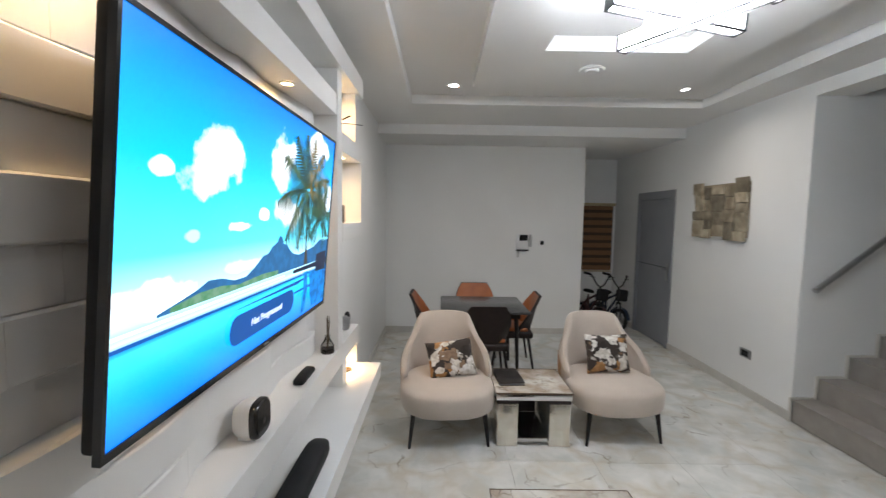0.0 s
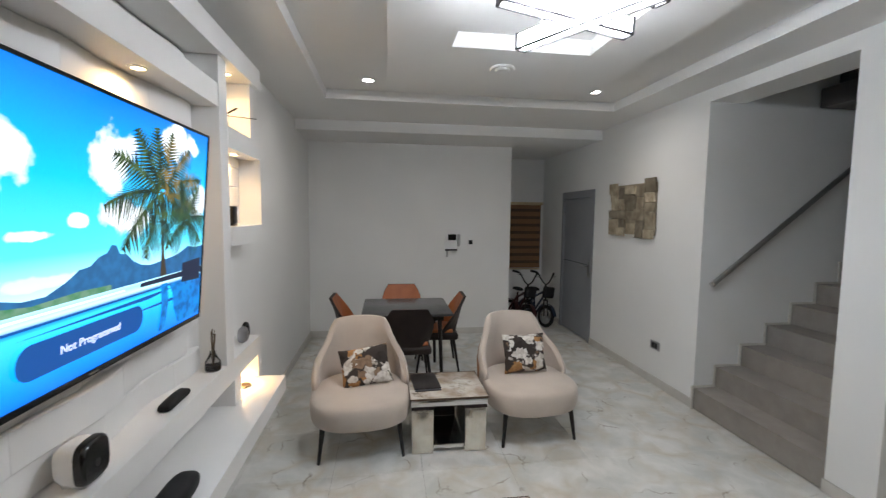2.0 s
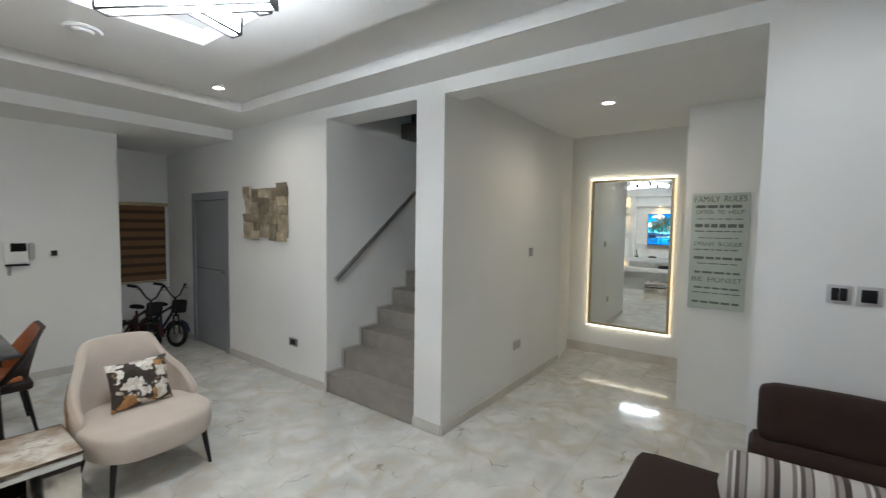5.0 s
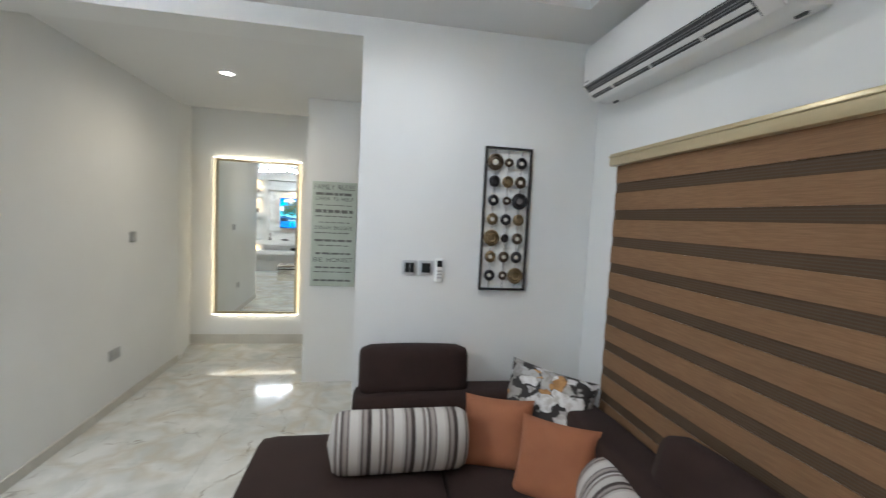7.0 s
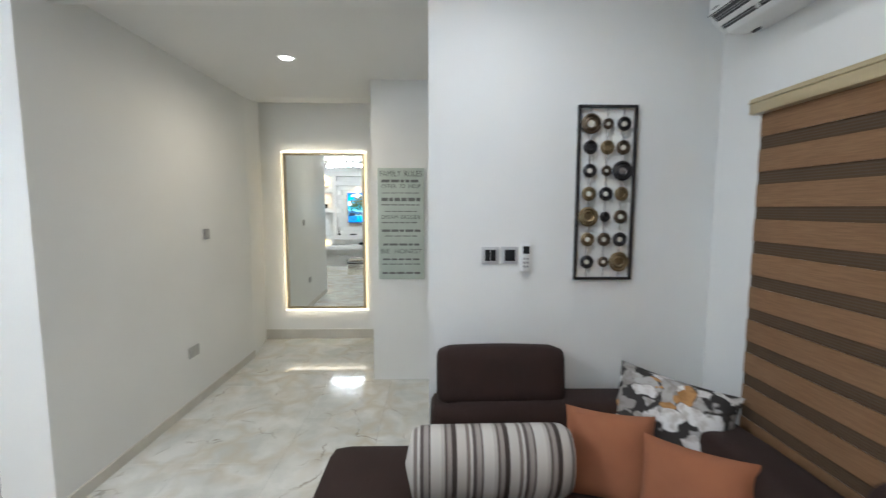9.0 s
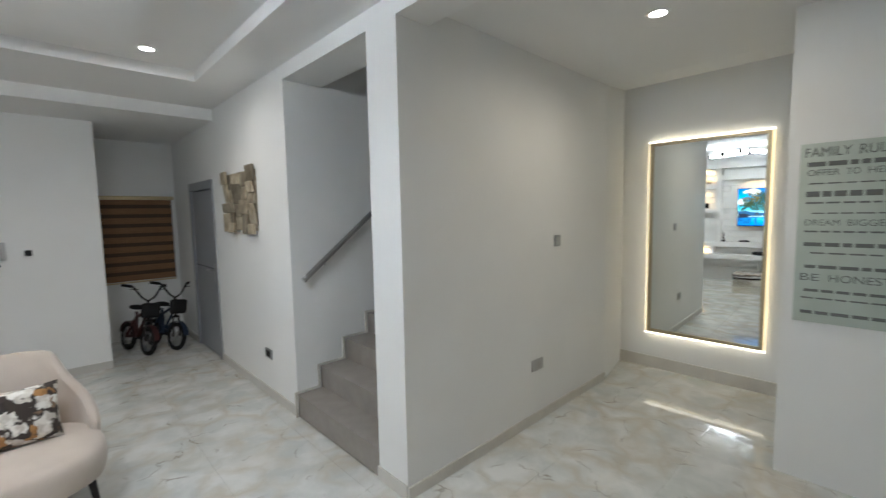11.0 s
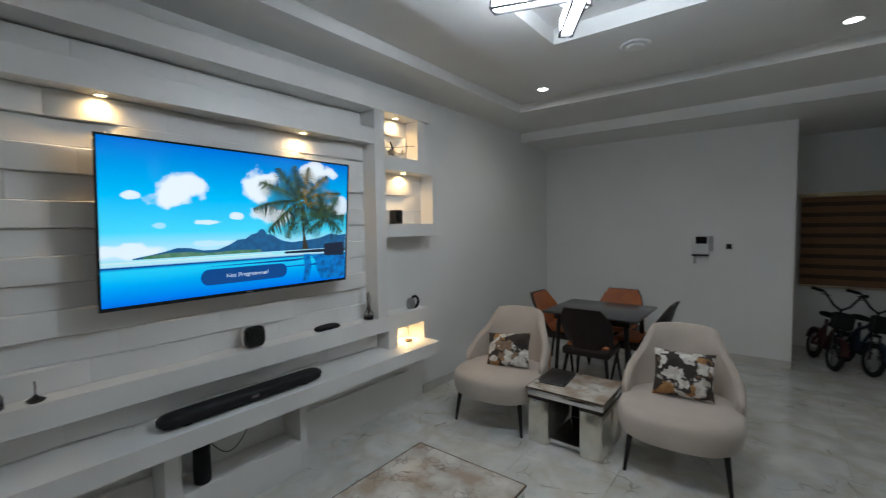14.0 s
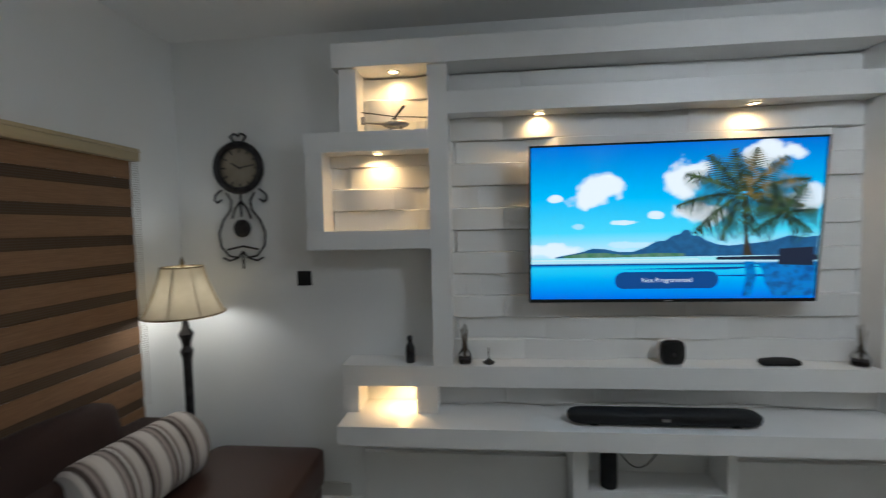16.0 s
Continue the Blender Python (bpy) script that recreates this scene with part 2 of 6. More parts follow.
WALL = surface("white_wall_paint", (0.82, 0.82, 0.805), (0.79, 0.79, 0.775), 1.5, 0.5, 0.08, 0.09, 130)
CEIL = surface("ceiling_paint", (0.81, 0.805, 0.79), (0.78, 0.775, 0.76), 1.2, 0.7, 0.08, 0.03, 160)
UNIT = surface("gloss_white_plaster", (0.82, 0.81, 0.79), (0.77, 0.76, 0.74), 2.5, 0.38, 0.1, 0.04, 90)
BRICK = surface("cream_relief_panel", (0.83, 0.82, 0.80), (0.79, 0.78, 0.755), 3, 0.5, 0.1, 0.06, 140, piece=0.02)
TILE = floor_marble()
GROUT = surface("grey_grout", (0.62, 0.61, 0.58), (0.56, 0.55, 0.52), 20, 0.8)
SKIRT = surface("grey_tile_skirting", (0.60, 0.58, 0.54), (0.53, 0.51, 0.47), 5, 0.35)
SKIRT_PALE = surface("pale_tile_skirting", (0.64, 0.615, 0.56), (0.56, 0.53, 0.48), 5, 0.35)
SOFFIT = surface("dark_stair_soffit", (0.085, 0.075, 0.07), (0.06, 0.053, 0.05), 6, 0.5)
STEP = surface("grey_stair_tile", (0.32, 0.29, 0.262), (0.27, 0.244, 0.22), 9, 0.5, 0.1, 0.05, 160)
CHROME = surface("chrome", (0.72, 0.72, 0.73), (0.66, 0.66, 0.67), 3, 0.12, 0.05, 0.0, 50, 1.0)
STEEL = surface("brushed_grey_steel", (0.42, 0.42, 0.43), (0.36, 0.36, 0.37), 8, 0.35, 0.1, 0.02, 90, 1.0)
SILVER = surface("satin_silver", (0.62, 0.62, 0.63), (0.56, 0.56, 0.57), 8, 0.35, 0.08, 0.0, 50, 0.4)
BLACK = surface("black_plastic", (0.010, 0.010, 0.011), (0.014, 0.014, 0.015), 9, 0.6)
GLOSSB = surface("gloss_black", (0.008, 0.008, 0.009), (0.012, 0.012, 0.012), 6, 0.12)
FABRIC = surface("cream_upholstery", (0.54, 0.465, 0.40), (0.49, 0.42, 0.36), 5, 0.85, 0.08, 0.25, 340, sheen=0.3)
TANLEATHER = surface("tan_piped_back", (0.42, 0.24, 0.13), (0.36, 0.2, 0.1), 8, 0.6)
ORANGE = surface("burnt_orange_leather", (0.42, 0.13, 0.04), (0.34, 0.1, 0.03), 8, 0.5, 0.1, 0.12, 220)
DARKLEATHER = surface("dark_brown_leather", (0.022, 0.016, 0.016), (0.03, 0.022, 0.02), 8, 0.5, 0.1, 0.12, 220)
BLACKMETAL = surface("black_metal", (0.02, 0.018, 0.018), (0.03, 0.027, 0.026), 20, 0.4, 0.1, 0.02, 90, 0.6)
TABLETOP = surface("dark_slate_top", (0.04, 0.04, 0.043), (0.055, 0.055, 0.058), 4, 0.22)
STONETOP = marble("beige_marble_top", (0.64, 0.61, 0.56), (0.11, 0.07, 0.045), (0.36, 0.285, 0.215), 4.8, 0.15, 1.0, False, 0.085)
MIRRORTILE = surface("bevelled_mirror_panel", (0.80, 0.77, 0.70), (0.72, 0.68, 0.60), 3, 0.16, 0.06, 0.0, 50, 0.85)
DOORGREY = surface("grey_door_paint", (0.27, 0.28, 0.30), (0.24, 0.25, 0.27), 4, 0.45)
SOFA = surface("dark_brown_sofa_cloth", (0.034, 0.0178, 0.0145), (0.026, 0.0135, 0.011), 7, 0.85, 0.08, 0.3, 420, sheen=0.03)
SOFAW = surface("red_brown_leather", (0.054, 0.023, 0.016), (0.04, 0.017, 0.012), 6, 0.5, 0.1, 0.2, 300)
TERRA = surface("terracotta_cushion_cloth", (0.33, 0.12, 0.055), (0.28, 0.098, 0.044), 7, 0.8, 0.08, 0.25, 380, sheen=0.05)
GOLD = surface("satin_gold_valance", (0.58, 0.48, 0.30), (0.52, 0.42, 0.26), 3, 0.34, 0.08, 0.02, 150, 0.5, (1, 10, 10))
BLINDA = surface("walnut_blind_cloth", (0.285, 0.155, 0.077), (0.22, 0.115, 0.054), 14, 0.8, 0.08, 0.25, 300, stretch=(1, 6, 22), translucent=0.12)
BLINDB = surface("sheer_blind_cloth", (0.104, 0.059, 0.03), (0.085, 0.047, 0.023), 16, 0.8, 0.08, 0.3, 300, stretch=(1, 6, 30), translucent=0.2)
ALU = surface("grey_window_frame", (0.42, 0.42, 0.43), None, 8, 0.4)
BLINDC = surface("blind_thread", (0.10, 0.066, 0.039), None, 16, 0.8)
ACWHITE = surface("white_ac_plastic", (0.82, 0.82, 0.81), (0.8, 0.8, 0.79), 3, 0.3, 0.06, 0.0)
LOUVRE = surface("dark_louvre", (0.075, 0.075, 0.08), None, 5, 0.45)
SIGNMAT = surface("sage_sign_board", (0.50, 0.56, 0.51), (0.44, 0.50, 0.45), 5, 0.6)
INK = surface("charcoal_print", (0.15, 0.155, 0.15), None, 12, 0.7)
WOODA = surface("pale_driftwood", (0.44, 0.38, 0.28), (0.21, 0.17, 0.115), 7, 0.75, 0.1, 0.5, 90, stretch=(1, 1, 4), piece=0.5)
BRONZE = surface("aged_bronze", (0.17, 0.125, 0.085), (0.09, 0.065, 0.045), 22, 0.42, 0.12, 0.1, 90, 0.85)
BRASS = surface("aged_brass", (0.30, 0.225, 0.13), (0.2, 0.145, 0.08), 22, 0.42, 0.12, 0.1, 90, 0.85)
GUNMETAL = surface("gunmetal", (0.07, 0.066, 0.068), (0.04, 0.038, 0.04), 22, 0.38, 0.1, 0.1, 90, 0.85)
IVORY = surface("ivory_disc", (0.7, 0.66, 0.58), None, 10, 0.5)
SHADE = surface("cream_pleated_shade", (0.52, 0.44, 0.31), (0.46, 0.38, 0.26), 10, 0.8, 0.06, 0.2, 200, translucent=0.25)
BLUEFRAME = surface("blue_bike_paint", (0.012, 0.025, 0.05), None, 6, 0.35)
MAROON = surface("maroon_bike_paint", (0.05, 0.012, 0.012), None, 6, 0.35)
RUBBER = surface("black_rubber", (0.012, 0.012, 0.012), None, 30, 0.8)
PAPER = surface("black_book_cover", (0.018, 0.016, 0.016), (0.03, 0.026, 0.025), 12, 0.35)
PALEGREY = surface("pale_grey_plastic", (0.45, 0.45, 0.44), (0.4, 0.4, 0.39), 8, 0.4)
LED = glow("led_diffuser", (0.875, 0.94, 1.0), CHANDELIER_POWER)
SPOTGLOW = glow("spot_lens", (1.0, 0.98, 0.95), 25.0)
WARMGLOW = glow("warm_spot_lens", (1.0, 0.72, 0.36), 25.0)
GOLDGLOW = glow("mirror_led_strip", (1.0, 0.95, 0.80), 3.0)
SIDEGLOW = glow("mirror_side_strip", (1.0, 0.86, 0.58), 0.75)
BACKGLOW = glow("added_back_strip", (1.0, 0.88, 0.60), 12.0)
STRIPE_CLOTH = stripes("striped_cushion_cloth", [(0, (0.56, 0.53, 0.50)), (0.2, (0.10, 0.08, 0.075)), (0.235, (0.33, 0.29, 0.265)), (0.33, (0.10, 0.08, 0.075)), (0.4, (0.56, 0.53, 0.50)), (0.45, (0.20, 0.165, 0.15)), (0.52, (0.5, 0.47, 0.44)), (0.7, (0.055, 0.04, 0.035)), (0.8, (0.30, 0.26, 0.24)), (0.88, (0.12, 0.095, 0.085)), (0.93, (0.45, 0.41, 0.38))], 1, 0.205)
FLORAL_A, FLORAL_B, FLORAL_C = floral("floral_print_a", 1.3), floral("floral_print_b", 4.1), floral("floral_print_c", 7.7, True)

for _m in (BLACK, DARKLEATHER, SOFA, RUBBER):
    _m.node_tree.nodes["Principled BSDF"].inputs["Specular IOR Level"].default_value = 0.25

MIRROR, _t, _n, _l, _p = nodes_of("silvered_mirror")
_p.inputs["Base Color"].default_value, _p.inputs["Metallic"].default_value, _p.inputs["Roughness"].default_value = (0.90, 0.93, 0.90, 1), 1.0, 0.01
GLASS, _t, _n, _l, _p = nodes_of("clear_glass")
_p.inputs["Transmission Weight"].default_value, _p.inputs["Roughness"].default_value = 1.0, 0.03


# ---- mesh helpers ----
def add_box(bm, x0, x1, y0, y1, z0, z1, bevel=0.0, segs=2):
    r = bmesh.ops.create_cube(bm, size=1.0)
    vs = r["verts"]
    for v in vs:
        v.co = Vector(((x0 + x1) / 2 + v.co.x * (x1 - x0), (y0 + y1) / 2 + v.co.y * (y1 - y0), (z0 + z1) / 2 + v.co.z * (z1 - z0)))
    if bevel:
        es = list({e for v in vs for e in v.link_edges})
        bmesh.ops.bevel(bm, geom=es, offset=bevel, segments=segs, profile=0.5, affect="EDGES")
    return bm


def boxes(*rows, bevel=0.0):
    bm = bmesh.new()
    for r in rows:
        add_box(bm, *r, bevel=bevel)
    return bm


def add_tube(bm, p0, p1, r0, r1=None, seg=12):
    p0, p1 = Vector(p0), Vector(p1)
    r1 = r0 if r1 is None else r1
    d = p1 - p0
    q = d.to_track_quat("Z", "Y").to_matrix().to_4x4()
    bmesh.ops.create_cone(bm, cap_ends=True, segments=seg, radius1=r0, radius2=max(r1, 1e-4), depth=d.length, matrix=Matrix.Translation((p0 + p1) / 2) @ q)
    return bm


def tube(p0, p1, r0, r1=None, seg=12):
    return add_tube(bmesh.new(), p0, p1, r0, r1, seg)


def add_lathe(bm, profile, centre=(0, 0, 0), seg=24, m=None):
    """Turns a list of (radius, height) round the vertical axis."""
    m = m or Matrix.Translation(centre)
    rings = []
    for r, z in profile:
        rings.append([bm.verts.new(m @ Vector((r * math.cos(2 * math.pi * i / seg), r * math.sin(2 * math.pi * i / seg), z))) for i in range(seg)])
    for a, b in zip(rings, rings[1:]):
        for i in range(seg):
            bm.faces.new((a[i], a[(i + 1) % seg], b[(i + 1) % seg], b[i]))
    if profile[0][0] > 1e-4:
        bm.faces.new(list(reversed(rings[0])))
    if profile[-1][0] > 1e-4:
        bm.faces.new(rings[-1])
    return bm


def add_grid(bm, rows, close_u=False, flip=False):
    """Skins a list of rows of points."""
    vs = [[bm.verts.new(p) for p in r] for r in rows]
    k = len(vs[0])
    for a, b in zip(vs, vs[1:]):
        for i in range(k if close_u else k - 1):
            f = (a[i], a[(i + 1) % k], b[(i + 1) % k], b[i])
            bm.faces.new(tuple(reversed(f)) if flip else f)
    return vs


def add_ring(bm, radius, thick, m, seg=28, sub=8):
    rows = []
    for i in range(seg + 1):
        a = 2 * math.pi * i / seg
        rows.append([m @ Vector(((radius + thick * math.cos(2 * math.pi * j / sub)) * math.cos(a), (radius + thick * math.cos(2 * math.pi * j / sub)) * math.sin(a), thick * math.sin(2 * math.pi * j / sub))) for j in range(sub)])
    add_grid(bm, rows, True)
    return bm


def finish(bm, name, material, smooth=True):
    bmesh.ops.remove_doubles(bm, verts=bm.verts, dist=1e-5)
    bmesh.ops.recalc_face_normals(bm, faces=bm.faces)
    me = bpy.data.meshes.new(name)
    bm.to_mesh(me)
    bm.free()
    me.materials.append(material)
    if smooth:
        me.shade_smooth()
        me.set_sharp_from_angle(angle=radians(35))
    return me


def part(name, bm, material, parent, label="", smooth=True):
    ob = new(name, finish(bm, name, material, smooth))
    ob.parent = parent
    if label:
        ob["label"] = label
    return ob


def structure(name, bm, material, label="", smooth=False):
    return tagged(new(name, finish(bm, name, material, smooth)), label, "", "", "structure")


def thing(name, m, label, category, group=""):
    ob = tagged(new(name), label, category, group)
    ob.empty_display_size = 0.05
    ob.matrix_world = m if isinstance(m, Matrix) else pose(*m)
    return ob


def solo(name, bm, material, m, label, category, group="", smooth=True):
    ob = tagged(new(name, finish(bm, name, material, smooth)), label, category, group)
    ob.matrix_world = m if isinstance(m, Matrix) else pose(*m)
    return ob


def letters(name, text, size, m, material, parent, width=None):
    """Built-in lettering as a flat mesh with a little depth."""
    cu = bpy.data.curves.new(name, "FONT")
    cu.body, cu.size, cu.extrude, cu.align_x, cu.align_y = text, size, 0.0006, "CENTER", "CENTER"
    tmp = bpy.data.objects.new(name, cu)
    scene.collection.objects.link(tmp)
    me = bpy.data.meshes.new_from_object(tmp.evaluated_get(bpy.context.evaluated_depsgraph_get()))
    bpy.data.objects.remove(tmp)
    if width:
        w = max(v.co.x for v in me.vertices) - min(v.co.x for v in me.vertices)
        for v in me.vertices:
            v.co.x *= width / max(w, 1e-4)
    me.materials.clear()
    me.materials.append(material)
    ob = new(name, me)
    ob.parent = parent
    ob.matrix_basis = m
    return ob


# ---- structure ----
XW, XE, YS, YN, YEND = -0.70, 3.12, -1.25, 6.29, 7.5
ZLOW, ZTRAY, ZPANEL, ZDINE, ZHEAD, TOP = 2.84, 2.93, 2.83, 2.72, 2.73, 3.15
XFOY, YFOY = 6.27, 2.20

structure("wall_west", boxes((XW - 0.2, XW, YS - 0.2, YN + 0.2, 0, TOP)), WALL, "smooth white painted wall behind the television unit")
structure("wall_south", boxes((XW, XE + 0.23, YS - 0.2, YS, 0, TOP)), WALL, "smooth white painted wall behind the blinds")
structure("wall_north", boxes((XW, 2.16, YN, YN + 0.2, 0, TOP), (1.96, 2.16, YN + 0.2, YEND + 0.2, 0, TOP)), WALL, "smooth white painted wall behind the dining table")
structure("wall_passage_end", boxes((2.16, XE + 0.23, YEND, YEND + 0.2, 0, 0.82), (2.16, XE + 0.23, YEND, YEND + 0.2, 1.97, TOP), (2.16, 2.24, YEND, YEND + 0.2, 0.82, 1.97), (3.06, XE + 0.23, YEND, YEND + 0.2, 0.82, 1.97)), WALL, "white painted end wall of the side passage")
DY0, DY1 = 5.62, 6.64
structure("wall_east", boxes((XE, XE + 0.23, 3.65, DY0, 0, TOP), (XE, XE + 0.23, DY1, YEND, 0, TOP), (XE, XE + 0.23, DY0, DY1, 2.1, TOP),
                             (XE, XE + 0.33, 2.485, 3.65, ZHEAD, TOP), (XE, XE + 0.23, 0.21, YFOY, ZHEAD, TOP), (XE, XE + 0.23, YS, 0.21, 0, TOP)), WALL, "smooth white painted wall with stair and lobby openings")
def prism(outline, axis, lo, hi):
    """Extrudes a plan outline along z, or a section outline (x, z) along y."""
    bm = bmesh.new()
    rows = [[Vector((a, b, k)) if axis == "z" else Vector((a, k, b)) for a, b in outline] for k in (lo, hi)]
    vs = add_grid(bm, rows, True)
    bm.faces.new(vs[0])
    bm.faces.new(vs[1])
    return bm


def lobby_side():
    return prism([(XE, YFOY), (5.6, YFOY), (XFOY, 2.33), (XFOY, 2.485), (XE, 2.485)], "z", 0, 4.6)


structure("ceiling_lobby", prism([(XE + 0.23, 2.825), (5.6, 2.825), (XFOY, 2.93), (XFOY, TOP), (XE + 0.23, TOP)], "y", 0.0, 2.34), CEIL, "white lobby ceiling rising to the end wall")
structure("wall_stair_south", lobby_side(), WALL, "white painted wall between stair and lobby")
structure("wall_stair_north", boxes((XE + 0.23, 6.5, 3.65, 3.85, 0, 4.6), (XE + 0.33, XE + 0.5, 2.485, 3.65, 4.0, 4.6)), WALL, "white painted stair wall")
structure("wall_stair_end", boxes((6.3, 6.5, 2.485, 3.65, 0, 4.6)), WALL, "white painted wall at the stair landing")
structure("wall_lobby_end", boxes((XFOY, XFOY + 0.2, -0.2, 2.36, 0, TOP)), WALL, "white painted lobby end wall")
structure("wall_lobby_south", boxes((XE + 0.23, 4.95, -0.2, 0.0, 0, TOP), (4.95, XFOY, -0.2, 0.77, 0, TOP)), WALL, "white painted lobby wall with a hanging sign")
structure("wall_above_stair", boxes((XE + 0.1, XE + 0.33, 2.485, 3.65, TOP, 4.6)), WALL, "plain wall above the stair opening")

# ceilings
TX0, TX1, TY0, TY1 = -0.22, 2.73, -0.95, 4.53
PX0, PX1, PY0, PY1 = 0.36, 2.17, 0.3, 3.95
RX0, RX1, RY0, RY1 = 0.78, 1.735, 1.22, 3.09
structure("ceiling", boxes((XW, XE, TY1, 5.48, ZLOW, TOP), (XW, XE, YS, TY0, ZLOW, TOP), (XW, TX0, TY0, TY1, ZLOW, TOP), (TX1, XE, TY0, TY1, ZLOW, TOP),
                           (TX0, TX1, TY0, TY1, ZTRAY, TOP),
                           (PX0, PX1, RY1, PY1, ZPANEL, ZTRAY), (PX0, PX1, PY0, RY0, ZPANEL, ZTRAY), (PX0, RX0, RY0, RY1, ZPANEL, ZTRAY), (RX1, PX1, RY0, RY1, ZPANEL, ZTRAY),
                           (XW, XE, 5.48, YN, ZDINE, TOP), (2.16, XE, YN, YEND, ZDINE, TOP),
                           (XE + 0.3, 6.3, 2.485, 3.65, 4.5, 4.6)), CEIL, "white plaster ceiling with a stepped tray and lamp recess")

# skirting
structure("baseboard", boxes((XE - 0.012, XE, 3.655, DY0, 0.0, 0.085), (XE - 0.012, XE, 2.49, 2.49 - 0.29, 0.0, 0.085), (XE - 0.012, XE, YS, 0.205, 0.0, 0.085), (XW, 2.16, YN - 0.012, YN, 0, 0.085),
                             (XW, XW + 0.012, 3.4, YN - 0.012, 0, 0.085), (XE - 0.012, XE, DY1, YEND, 0, 0.085), (XW, XW + 0.012, YS, -0.2, 0, 0.085)), SKIRT, "grey tile skirting along the walls")

structure("baseboard_lobby", boxes((XE, 5.6, YFOY - 0.012, YFOY, 0, 0.075), (XFOY - 0.012, XFOY, 0.77, 2.33, 0, 0.12)), SKIRT_PALE, "pale beige tile skirting in the lobby")

# floor with separate marble tiles
floor = structure("floor", boxes((XW - 0.2, XE + 0.23, YS - 0.2, YEND + 0.2, -0.12, -0.012), (XE + 0.23, XFOY + 0.2, -0.2, 3.9, -0.12, -0.012)), GROUT, "polished pale marble tile floor with grey veins")


def lay_tiles():
    size, cache = 0.6, {}

    def tile(x0, x1, y0, y1):
        key = (round(x1 - x0, 3), round(y1 - y0, 3))
        if key not in cache:
            w, h = key
            bm = bmesh.new()
            add_box(bm, -w / 2 + 0.0006, w / 2 - 0.0006, -h / 2 + 0.0006, h / 2 - 0.0006, -0.012, 0.0, 0.0005, 1)
            cache[key] = finish(bm, "tile", TILE, False)
        ob = new("tile", cache[key])
        ob.parent = floor
        ob.location = ((x0 + x1) / 2, (y0 + y1) / 2, 0)

    def field(ax, bx, ay, by):
        x = ax
        while x < bx - 0.02:
            y = ay
            x1 = min(bx, size * (math.floor(x / size + 1e-6) + 1))
            while y < by - 0.02:
                y1 = min(by, size * (math.floor(y / size + 1e-6) + 1))
                tile(x, x1, y, y1)
                y = y1
            x = x1

    field(XW, XE, YS, YN)
    field(2.16, XE, YN, YEND)
    field(XE, XFOY, 0.0, YFOY)
    field(5.6, XFOY, YFOY, 2.34)


# stair
def stair():
    going, rise, x0 = 0.245, 0.187, 3.335
    st = tagged(thing("staircase", (XE, 3.07, 0), "grey tiled concrete stair with darker nosings", "staircase"), kind="structure")
    xs = [XE + 0.004] + [x0 + going * i for i in range(12)]
    for i, x in enumerate(xs):
        z1 = 0.2 + rise * i
        nx = xs[i + 1] if i + 1 < len(xs) else x + 1.0
        bm = boxes((x, nx + 0.05 if i + 1 < len(xs) else 6.29, 2.487, 3.647, max(0.002, z1 - 0.6 if i > 2 else 0.002), z1 - 0.012))
        ob = part("step", bm, STEP, st, smooth=False)
        ob.location = Vector((0, 0, 0)) - st.location
        tr = boxes((x - 0.012, nx + 0.006, 2.488, 3.646, z1 - 0.012, z1), bevel=0.003)
        ob = part("tread", tr, STEP, st, smooth=False)
        ob.location = Vector((0, 0, 0)) - st.location
        sk = boxes((x - 0.03, x - 0.013, 3.632, 3.649, z1 - (rise if i else 0.198), z1 + 0.016), (x - 0.013, nx - 0.03, 3.632, 3.649, z1, z1 + 0.016))
        ob = part("step_skirting", sk, SKIRT_PALE, st, "thin pale edging", smooth=False)
        ob.location = Vector((0, 0, 0)) - st.location
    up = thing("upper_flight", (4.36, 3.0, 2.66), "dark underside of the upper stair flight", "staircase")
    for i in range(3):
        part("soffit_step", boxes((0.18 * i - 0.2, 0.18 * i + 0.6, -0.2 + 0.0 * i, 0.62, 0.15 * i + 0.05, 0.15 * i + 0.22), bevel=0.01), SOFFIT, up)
    rail = thing("handrail", (3.2, 3.595, 1.15), "slim grey metal handrail fixed to the stair wall", "handrail")
    d = Vector((1, 0, 0.79)).normalized()
    bm = bmesh.new()
    add_tube(bm, (0, 0, 0), d * 3.0, 0.022, seg=14)
    part("rail", bm, STEEL, rail)
    part("end_cap", tube((-0.01, 0, -0.008), (0.004, 0, 0.003), 0.026, seg=14), CHROME, rail, "chrome end cap")
    for k in (0.25, 1.1, 1.95):
        p = d * k
        part("bracket", add_tube(tube(p, p + Vector((0, 0.02, -0.05)), 0.006), p + Vector((0, 0.02, -0.05)), p + Vector((0, 0.05, -0.05)), 0.006), STEEL, rail)


stair()


